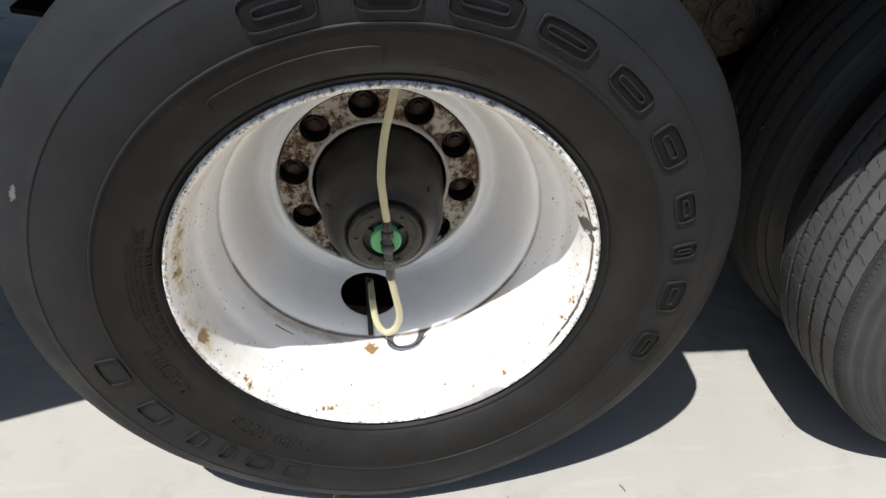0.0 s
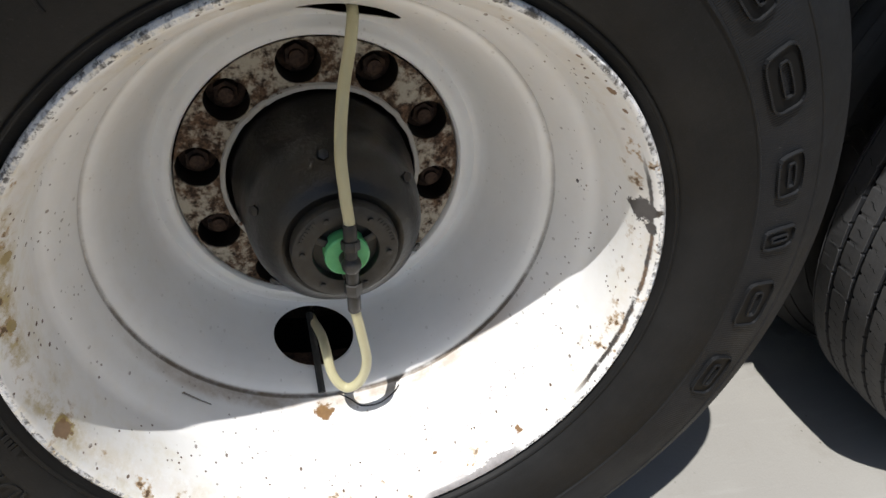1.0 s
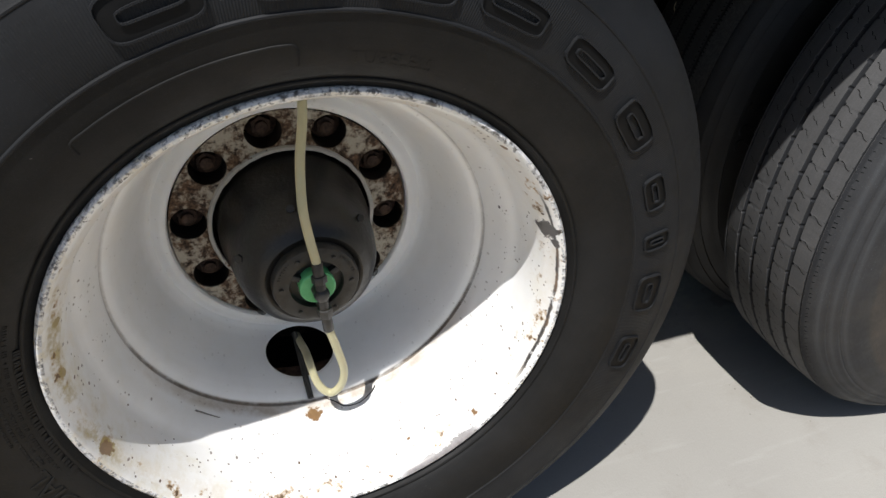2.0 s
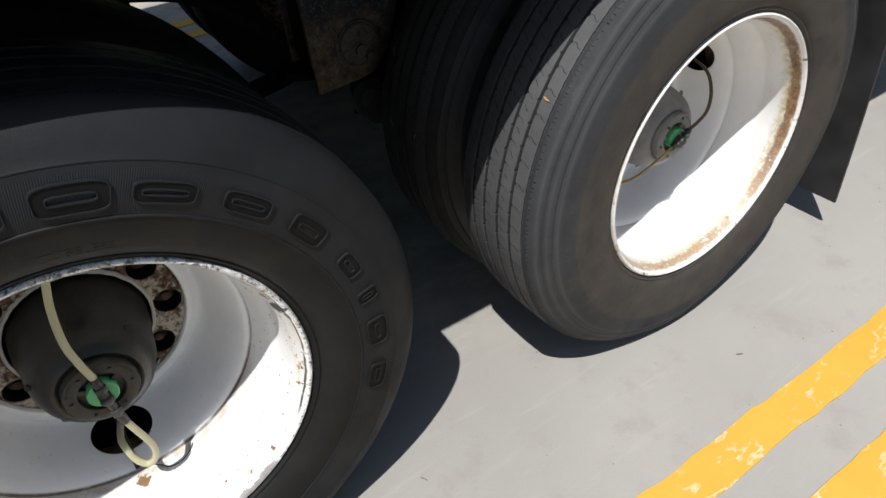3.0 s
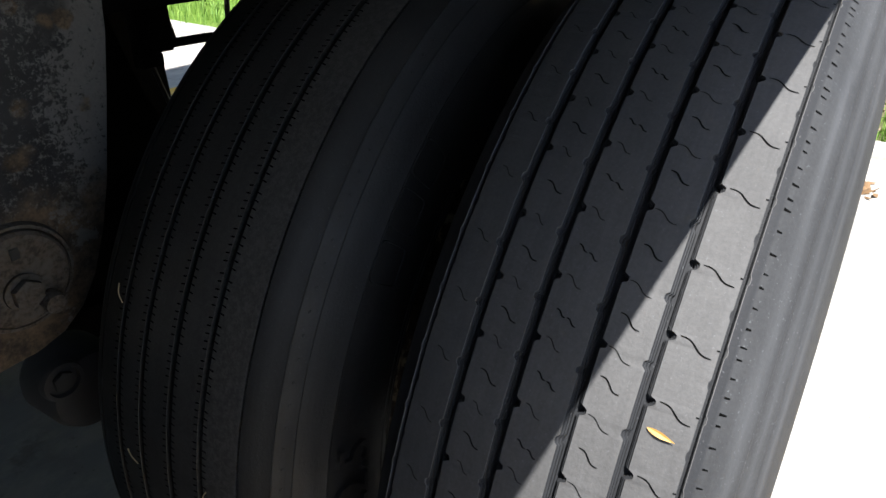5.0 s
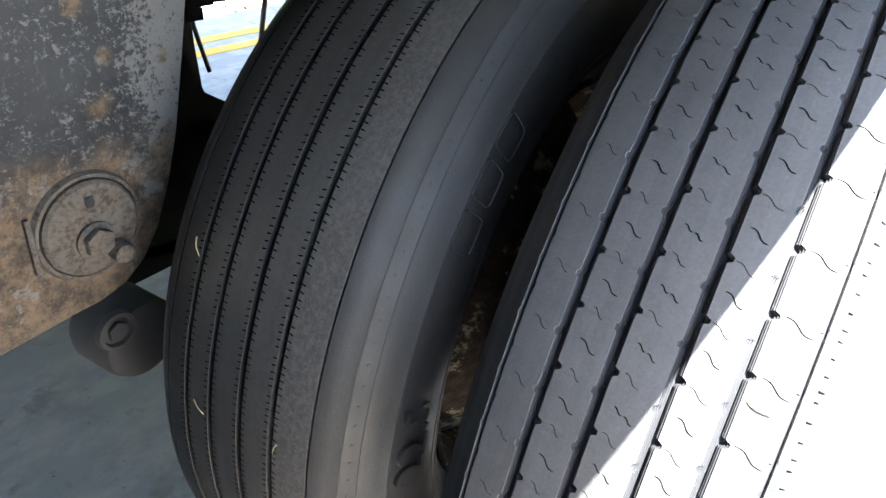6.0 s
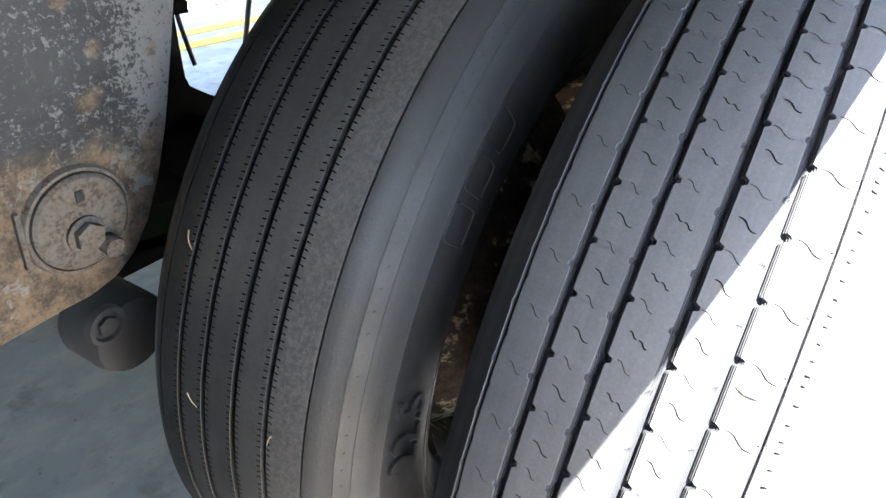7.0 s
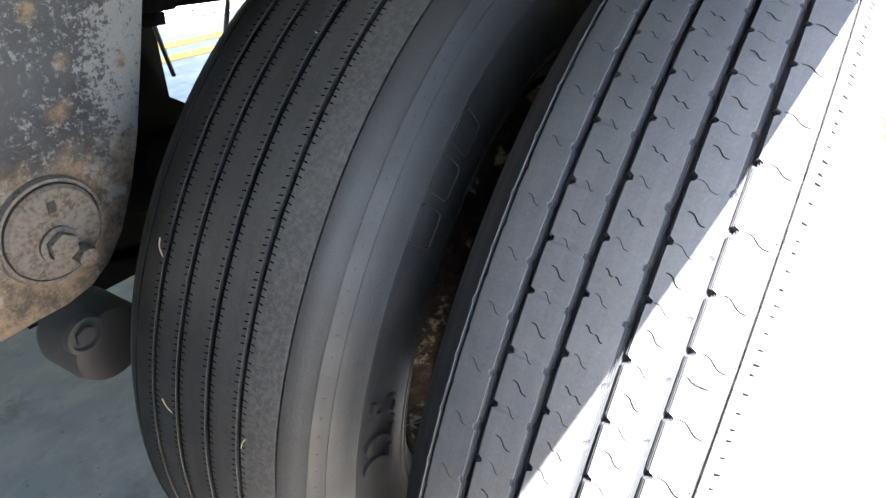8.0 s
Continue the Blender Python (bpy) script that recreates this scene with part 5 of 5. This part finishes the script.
marks = [(107.8, 0.080, 0.040), (92.3, 0.072, 0.040), (78.0, 0.080, 0.040), (64.2, 0.074, 0.030), (49.6, 0.068, 0.030), (35.4, 0.062, 0.036), (21.0, 0.048, 0.030), (10.6, 0.026, 0.038), (-1.2, 0.058, 0.038), (-15.5, 0.056, 0.036)]
for angle, wide, high in marks:
    mark = part("raised_mark", raised_block(bmesh.new(), mid, 0.509, radians(angle), 0.4060, wide, high, 0.0024, 0.0036, 0.6), RUBBER_FRONT, wheel_a, "raised outlined shape on the tyre sidewall")
    stroke = 0.34 * min(wide, high)
    part("mark_face", raised_block(bmesh.new(), mid, 0.509, radians(angle), 0.4060, wide - 0.003, high - 0.003, stroke, 0.0011, 0.6), MARK_BLACK, mark, "smooth black face of the mark")
    part("mark_counter", raised_block(bmesh.new(), mid, 0.509, radians(angle), 0.4060, wide - 2 * stroke, high - 2 * stroke, 0.0019, 0.0034, 0.6), RUBBER_FRONT, mark)
for angle, wide, high in [(-103, 0.046, 0.034), (-112, 0.040, 0.034), (-121, 0.040, 0.034), (-129, 0.020, 0.034), (-137, 0.024, 0.034), (-149, 0.046, 0.036), (-163, 0.050, 0.036)]:
    part("raised_mark", raised_block(bmesh.new(), mid, 0.509, radians(angle), 0.3980, wide, high, 0.0020, 0.0030), RUBBER_FRONT, wheel_a)


def raised_line(parent, mat, centre, crown, points, radius, label=""):
    """A thin rib moulded on the sidewall through points of (degrees, radius)."""
    line = [(r * math.cos(radians(d)), centre - sidewall_height(r, crown), r * math.sin(radians(d))) for d, r in points]
    return part("moulded_rib", tube(line, radius, 8, 4), mat, parent, label)


raised_line(wheel_a, RUBBER_FRONT, mid, 0.509, [(126.4, 0.337), (126.2, 0.343)] + [(125.5 - 2.5 * k, 0.3490) for k in range(13)] + [(93.2, 0.346), (93.0, 0.328)], 0.0013, "thin moulded frame line on the sidewall")
bm = bmesh.new()
rng = random.Random(21)
for radius, tall, first, last in ((0.3120, 0.0060, 166, 199), (0.3205, 0.0036, 160, 196), (0.3262, 0.0036, 161, 193), (0.3318, 0.0036, 160, 194), (0.3375, 0.0034, 164, 186)):
    a = first
    while a < last:  # close strokes in clusters, too small to read
        wide = rng.uniform(0.35, 0.8) * tall
        raised_block(bm, mid, 0.509, radians(a), radius, wide, tall * rng.uniform(0.8, 1.0), 0.0006, 0.0009, filled=True)
        a += math.degrees((wide + 0.0009 + (0.004 if rng.random() < 0.16 else 0.0)) / radius)
tagged(part("fine_print", bm, RUBBER_FRONT, wheel_a), kind="stuff")
curved_text("sidewall_text", "RADIAL", wheel_a, RUBBER_FRONT, mid, 0.509, radians(-157.5), 0.337, 0.030, label="raised word on the tyre sidewall")
curved_text("sidewall_text", "275/80 R22.5", wheel_a, RUBBER_FRONT, mid, 0.509, radians(-121.5), 0.340, 0.030, label="raised tyre size on the sidewall")
curved_text("sidewall_text", "TUBELESS", wheel_a, RUBBER_FRONT, mid, 0.509, radians(78.5), 0.332, 0.018, lift=0.0005, label="raised word on the tyre sidewall")

upper_a = [(0.000, 0.094, 0.042), (-0.006, 0.093, 0.080), (-0.010, 0.097, 0.122), (-0.005, 0.118, 0.168), (0.006, 0.148, 0.203), (0.014, 0.185, 0.222), (0.018, 0.235, 0.224)]
lower_a = [(0.008, 0.093, -0.064), (0.016, 0.093, -0.098), (0.025, 0.096, -0.146), (0.020, 0.101, -0.180), (0.005, 0.107, -0.196), (-0.010, 0.116, -0.182), (-0.017, 0.132, -0.152), (-0.017, 0.165, -0.160), (-0.015, 0.245, -0.208), (-0.013, 0.290, -0.235)]
tee_fitting(wheel_a, lower_a[0], upper_a[0])
part("air_hose", tube(upper_a, 0.0058, 12, 12), HOSE, wheel_a, "pale translucent air hose to the upper hand hole")
part("air_hose", tube(lower_a, 0.0058, 12, 12), HOSE, wheel_a, "pale translucent air hose looping into the lower hand hole")
part("valve_stem", tube([(-0.020, 0.262, -0.205), (-0.0195, 0.215, -0.2165), (-0.019, 0.178, -0.2285), (-0.018, 0.150, -0.2430)], 0.0048, 8), FITTING, wheel_a)
part("loose_wire", tube([(0.0038, 0.149, -0.2490), (0.0167, 0.139, -0.2510), (0.0292, 0.128, -0.2535), (0.0506, 0.1254, -0.2510), (0.0704, 0.1319, -0.2430), (0.0795, 0.1390, -0.2370)], 0.0009, 7), FITTING, wheel_a, "thin black wire lying in the rim")

inner_a = inner_wheel((x, 0.365, H), trailer)
INNER_GROOVES = [(0.0890, 0.0010, 0.002), (0.0550, 0.0022, 0.010), (0.0160, 0.0022, 0.010), (-0.0230, 0.0022, 0.010), (-0.0600, 0.0022, 0.010), (-0.0890, 0.0010, 0.002)]
tyre("tyre", inner_a, RUBBER_SHADED, 0.1125, 0.503, INNER_GROOVES, [(0.4350, 0.0010)], 60, 0.0, 240, "black inner truck tyre")

# ---------------- rear axle, outer wheel ----------------
x, y, mid = AXLES[1]
wheel_b = outer_wheel((x, y, H), RIM_REAR, RING_GREY, HUB_GREY, HUB_GREY, ((radians(29), 0.2155), (radians(209), 0.2155)), STUD + 0.2, "white steel wheel with a rusted bead seat", trailer)
REAR_GROOVES = [(0.0875, 0.0014, 0.0034), (0.0543, 0.0036, 0.0064, 0.0, 0.52), (0.0182, 0.0037, 0.0085, 0.43, 0.93), (-0.0222, 0.0036, 0.0085, 0.66, 0.04), (-0.0598, 0.0036, 0.0085, 0.92, 0.42), (-0.0925, 0.0015, 0.0040, 0.9, 0.38)]
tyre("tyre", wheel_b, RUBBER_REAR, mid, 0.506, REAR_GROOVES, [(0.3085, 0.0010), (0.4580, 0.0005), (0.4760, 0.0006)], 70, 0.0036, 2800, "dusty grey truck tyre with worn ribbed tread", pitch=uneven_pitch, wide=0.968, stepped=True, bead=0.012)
# deep slits: one a pitch on each rib, those of the middle rib broken in two; shallow ones between them
DEEP = [(0.0635, 0.0830, 0.05, 0.0078), (0.0845, 0.0862, 0.0, 0.0), (0.0275, 0.0410, 0.99, 0.0075), (-0.0105, -0.0040, 0.19, 0.0040), (-0.0028, 0.0040, 0.28, 0.0040), (-0.0470, -0.0335, 0.48, 0.0075)]
FAINT = [(0.0265, 0.0420, 0.52, 0.0070), (-0.0115, -0.0003, 0.69, 0.0070), (-0.0460, -0.0370, 0.95, 0.0065), (-0.0825, -0.0710, 0.40, 0.0070)]
sipes("tread_slit", wheel_b, mid, 0.506, DEEP, 70, 0.00050, uneven_pitch)
sipes("tread_slit", wheel_b, mid, 0.506, FAINT, 70, 0.00030, uneven_pitch)


def shoulder_teeth(parent, centre, crown, wide, low, high, pitches, places, half, pitch):
    """Short dark cuts in a row round the edge of the tread, joined."""
    verts, faces = [], []
    rng = random.Random(17)
    for p in range(pitches):
        for place in places:
            a = pitch(p + place, pitches)
            w = half * rng.uniform(0.7, 1.2) / crown
            m = len(verts)
            for r, share in ((low + rng.uniform(-0.0006, 0.0006), 0.55), (high, 1.0)):
                for sign in (-1, 1):
                    b = a + sign * w * share
                    verts.append((r * math.cos(b), centre - wide * sidewall_height(r, crown) - 0.0006, r * math.sin(b)))
            faces.append((m, m + 1, m + 3, m + 2))
    ob = raw("shoulder_cut", verts, faces, SLIT, parent, "row of short dark cuts round the shoulder", smooth=False)
    return tagged(ob, kind="stuff")


shoulder_teeth(wheel_b, mid, 0.506, 0.968, 0.4957, 0.4982, 70, (0.02, 0.31, 0.60, 0.85), 0.0008, uneven_pitch)
sipes("tread_slit", wheel_a, AXLES[0][2], 0.509, [(0.0892, 0.0940, ph, 0.0006) for ph in (0.05, 0.38, 0.72)], 70, 0.0008)
upper_b = [(0.026, 0.092, 0.016), (0.052, 0.090, 0.028), (0.088, 0.098, 0.040), (0.112, 0.112, 0.064), (0.124, 0.132, 0.094), (0.140, 0.165, 0.106), (0.168, 0.225, 0.104), (0.192, 0.275, 0.112)]
lower_b = [(-0.022, 0.092, -0.010), (-0.052, 0.094, -0.024), (-0.110, 0.104, -0.056), (-0.150, 0.135, -0.078), (-0.170, 0.180, -0.094), (-0.180, 0.235, -0.104), (-0.200, 0.280, -0.112)]
tee_fitting(wheel_b, lower_b[0], upper_b[0])
part("air_hose", tube(upper_b, 0.0040, 10, 10), HOSE_BROWN, wheel_b, "brown air hose to the upper hand hole")
part("air_hose", tube(lower_b, 0.0032, 10, 10), HOSE_YELLOW, wheel_b, "yellowed air hose to the lower hand hole")

inner_b = inner_wheel((x, 0.3065, H), trailer)
RIB_GROOVES = [(0.0955, 0.0012, 0.0040), (0.0540, 0.0031, 0.013), (0.0165, 0.0031, 0.013), (-0.0239, 0.0030, 0.013), (-0.0606, 0.0028, 0.013), (-0.0920, 0.0010, 0.002)]
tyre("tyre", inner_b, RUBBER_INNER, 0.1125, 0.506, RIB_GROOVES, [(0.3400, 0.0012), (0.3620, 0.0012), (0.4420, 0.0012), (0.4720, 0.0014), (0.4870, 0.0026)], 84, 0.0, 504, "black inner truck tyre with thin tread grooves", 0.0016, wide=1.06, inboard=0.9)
SHORT = []
for u, _, _ in RIB_GROOVES[1:5]:
    u *= 1.0 if u > 0 else 0.9
    for s in (1, -1):
        SHORT += [(u + s * 0.0031, u + s * 0.0078, ph + 0.06 * s, 0.0006) for ph in (0.10, 0.28, 0.46, 0.64, 0.82)]
sipes("tread_slit", inner_b, 0.1125, 0.506, SHORT, 84, 0.0008)
curved_text("sidewall_text", "22.5", inner_b, RUBBER_INNER, 0.1125 - 0.0085, 0.506, radians(173.5), 0.412, 0.056, lift=0.0040, label="raised tyre size on the sidewall")

for angle in (131.5, 138.0, 144.5):
    part("raised_mark", raised_block(bmesh.new(), 0.1125 - 0.0085, 0.506, radians(angle), 0.424, 0.038, 0.034, 0.0016, 0.0014), RUBBER_INNER, inner_b, "raised outlined shape on the tyre sidewall")
rng = random.Random(31)
verts, faces = [], []
for k in range(34):  # crumbs beside one of the grooves
    across = 0.0960 + rng.choice((-1, 1)) * rng.uniform(0.0048, 0.0130)
    around, size = radians(rng.gauss(130.0, 2.6)), rng.uniform(0.0007, 0.0022)
    m = len(verts)
    for c in range(7):
        t = 2 * math.pi * c / 7
        reach = size * rng.uniform(0.6, 1.3)
        a = around + 1.6 * reach * math.cos(t) / 0.506
        y = across + reach * math.sin(t)
        r = tread_radius(y - 0.1125, 0.506) + 0.0005
        verts.append((r * math.cos(a), y, r * math.sin(a)))
    faces.append(tuple(range(m, m + 7)))
raw("dried_mud", verts, faces, MUD, inner_b, "thin grey-brown crumbs of dried mud on the tread", smooth=False)
verts, faces = [], []
for k in range(150):
    a0 = 2 * math.pi * k / 150
    for r0, r1, lift, da in ((0.4770, 0.4805, 0.0016, 0.0035),):
        m = len(verts)
        for up in (0.0, 1.0):
            for q, w in ((r0, -da), (r0, da), (r1, da), (r1, -da)):
                b, q = a0 + w * (1 - 0.4 * up), q + (0.0012 if q == r0 else -0.0012) * up
                verts.append((q * math.cos(b), 0.1125 - 1.06 * sidewall_height(q, 0.506) - lift * up + 0.001, q * math.sin(b)))
        faces += [(m + 4, m + 5, m + 6, m + 7)] + [(m + i, m + (i + 1) % 4, m + 4 + (i + 1) % 4, m + 4 + i) for i in range(4)]
tagged(raw("shoulder_nub", verts, faces, RUBBER_INNER, inner_b, "row of small raised nubs round the shoulder", smooth=False), kind="stuff")

# far side of the trailer, seen under it
for ax, _, _ in AXLES:
    for fy in (1.93, 2.26):
        far = inner_wheel((ax, fy, H), trailer)
        tyre("tyre", far, RUBBER_SHADED, 0.1125, 0.503, INNER_GROOVES, [], 48, 0.0, 96, "black truck tyre on the trailer's far side")

def scuff(parent, centre, crown, mat, a0, a1, radius, half, sway, label):
    """A thin scraped ribbon on a sidewall."""
    verts, faces = [], []
    rng = random.Random(int(1000 * radius))
    n = 24
    for k in range(n + 1):
        t = k / n
        a = a0 + (a1 - a0) * t
        r = radius + sway * math.sin(math.pi * t) + rng.uniform(-0.0006, 0.0006)
        w = half * (0.25 + 0.75 * rng.random()) * math.sin(math.pi * (0.06 + 0.88 * t))
        for q in (r - w, r + w):
            verts.append((q * math.cos(a), centre - sidewall_height(q, crown) - 0.0005, q * math.sin(a)))
        if k:
            m = len(verts)
            faces.append((m - 4, m - 3, m - 1, m - 2))
    return raw("scuff_mark", verts, faces, mat, parent, label, smooth=False)


scuff(wheel_b, AXLES[1][2] + 0.0040, 0.506, SCUFF, radians(66), radians(80), 0.4035, 0.0030, -0.006, "pale scraped mark on the tyre sidewall")
for a0, a1, radius, half, sway in ((58, 70, 0.352, 0.0012, 0.008), (60, 73, 0.362, 0.0018, 0.010), (61, 70, 0.374, 0.0010, 0.006), (56, 66, 0.342, 0.0010, 0.006), (63, 74, 0.384, 0.0014, 0.007), (48, 58, 0.350, 0.0009, 0.004)):
    scuff(wheel_b, AXLES[1][2] + 0.0040, 0.506, STAIN, radians(a0), radians(a1), radius, half, sway, "dark dried smear on the tyre sidewall")
scuff(wheel_a, AXLES[0][2], 0.509, SCUFF_DARK, radians(157.5), radians(160.5), 0.462, 0.006, 0.0, "faint pale scuff on the tyre shoulder")

# a torn strip of rubber on the front tyre's shoulder
bm = bmesh.new()
rng = random.Random(8)
edge_in, edge_out = [], []
for k in range(11):
    t = k / 10
    a = radians(101.5 - 6.0 * t)
    lift = 0.006 * math.sin(math.pi * t) * rng.uniform(0.6, 1.3)
    edge_in.append(bm.verts.new(((0.4895 + lift) * math.cos(a), AXLES[0][2] - 0.1085, (0.4895 + lift) * math.sin(a))))
    edge_out.append(bm.verts.new(((0.4960 + 1.5 * lift) * math.cos(a), AXLES[0][2] - 0.1135 - 0.5 * lift, (0.4960 + 1.5 * lift) * math.sin(a))))
for k in range(10):
    bm.faces.new((edge_in[k], edge_in[k + 1], edge_out[k + 1], edge_out[k]))
bmesh.ops.recalc_face_normals(bm, faces=bm.faces)
bmesh.ops.solidify(bm, geom=list(bm.faces), thickness=0.004)
part("torn_strip", bm, RUBBER_FRONT, wheel_a, "torn strip of rubber on the tyre's shoulder")

scuff(wheel_a, AXLES[0][2], 0.509, SLIT, radians(95.3), radians(102.5), 0.4850, 0.0042, 0.0015, "dark cut under the torn strip")
scuff(wheel_a, AXLES[0][2], 0.509, SCUFF_DARK, radians(95.0), radians(100.0), 0.4790, 0.0020, 0.0005, "frayed pale edge below the cut")
scuff(wheel_a, AXLES[0][2], 0.509, SLIT, radians(102.0), radians(119.0), 0.4885, 0.0012, 0.0010, "thin dark crease along the tyre's shoulder")

# ================= small things =================
def leaf(at, size):
    bm = bmesh.new()
    left, right, mid_line = [], [], []
    for k in range(9):
        t = k / 8
        w = 0.11 * math.sin(math.pi * t ** 0.8) * size
        s = (t - 0.5) * size
        mid_line.append(bm.verts.new((s, 0.02 * size * math.sin(5 * t), 0.0)))
        left.append(bm.verts.new((s, w, 0.10 * size * (w / size * 4))))
        right.append(bm.verts.new((s, -w, 0.10 * size * (w / size * 4))))
    for k in range(8):
        bm.faces.new((mid_line[k], mid_line[k + 1], left[k + 1], left[k]))
        bm.faces.new((right[k], right[k + 1], mid_line[k + 1], mid_line[k]))
    bmesh.ops.remove_doubles(bm, verts=bm.verts, dist=1e-5)
    ob = part("dead_leaf", bm, DEAD_LEAF, None, "small curled orange-brown leaf lying on the tread")
    ob.matrix_world = at
    return tagged(ob, category="leaf")


a = math.atan2(0.759 - H, 0.803 - 1.236)
radial = Vector((math.cos(a), 0, math.sin(a)))
along = Vector((math.sin(a), 0, -math.cos(a)))
tip = (along * 0.28 + Vector((0, -0.99, 0))).normalized()
turn = Matrix((tip, radial.cross(tip), radial)).transposed().to_4x4()
leaf(Matrix.Translation(Vector((1.236, 0.016, H)) + radial * 0.5055) @ turn @ Matrix.Rotation(-0.45, 4, "Z"), 0.0175)


def tuft(at, seed):
    rng = random.Random(seed)
    verts, faces = [], []
    for _ in range(26):
        px, py = rng.gauss(0, 0.006), rng.gauss(0, 0.005)
        b, h = rng.uniform(0, 6.28), rng.uniform(0.012, 0.034)
        dx, dy, w, lean = math.cos(b), math.sin(b), 0.0011, rng.uniform(0.004, 0.018)
        m = len(verts)
        verts += [(px - dy * w, py + dx * w, 0), (px + dy * w, py - dx * w, 0), (px + dx * lean * 0.4 + dy * w, py + dy * lean * 0.4 - dx * w, h * 0.65), (px + dx * lean, py + dy * lean, h)]
        faces += [(m, m + 1, m + 2), (m, m + 2, m + 3)]
    ob = raw("grass_tuft", verts, faces, GRASS, None, "tiny green grass tuft growing before the tyre", smooth=False)
    ob.location = at
    return tagged(ob, category="grass")


tuft((-0.083, 0.002, 0.0), 5)


def scraps(at, count, spread, size, seed):
    rng = random.Random(seed)
    verts, faces = [], []
    for _ in range(count):
        leaf_card(verts, faces, Vector((rng.gauss(0, spread), rng.gauss(0, spread * 0.6), 0.008)), size * rng.uniform(0.5, 1.2), rng)
    ob = raw("leaf_scraps", verts, faces, SCRAP, None, "dry brown leaf scraps on the concrete", smooth=False)
    ob.location = at
    return tagged(ob, category="leaves", kind="stuff")


scraps((3.488, -0.198, 0.0), 20, 0.05, 0.032, 21)


scraps((3.90, 3.72, 0.0), 60, 0.09, 0.030, 22)


def twig(points, radius, label):
    ob = part("twig", tube(points, radius, 6, 6, None, 0.5), BARK, None, label)
    return tagged(ob, category="twig")


twig([(1.262, -0.198, 0.003), (1.268, -0.205, 0.006), (1.276, -0.207, 0.003)], 0.0014, "tiny dry twig lying on the concrete")
twig([(0.45, -0.02, 0.003), (0.455, -0.03, 0.005), (0.457, -0.036, 0.003)], 0.0015, "tiny dry twig lying on the concrete")


def straw(points, label):
    ob = part("straw_bit", tube(points, 0.0007, 5, 6, None, 0.6), STRAW, None, label)
    return tagged(ob, category="straw")


def on_tread(y, degrees, r=0.5068):
    return (AXLES[1][0] + r * math.cos(radians(degrees)), y, H + r * math.sin(radians(degrees)))


straw([on_tread(0.4845, 155.0), on_tread(0.4800, 155.9, 0.509), on_tread(0.4755, 156.8)], "thin dry straw caught on the inner tyre's tread")
straw([on_tread(0.4600, 172.8), on_tread(0.4530, 173.4, 0.508), on_tread(0.4465, 174.0)], "thin dry straw caught on the inner tyre's tread")
straw([on_tread(0.3550, 172.2), on_tread(0.3570, 172.7, 0.508), on_tread(0.3595, 173.6)], "thin dry straw caught on the inner tyre's tread")
twig([(-0.177, 0.122, H - 0.184), (-0.163, 0.122, H - 0.197), (-0.149, 0.121, H - 0.2077)], 0.0013, "thin dark twig lying in the white rim")
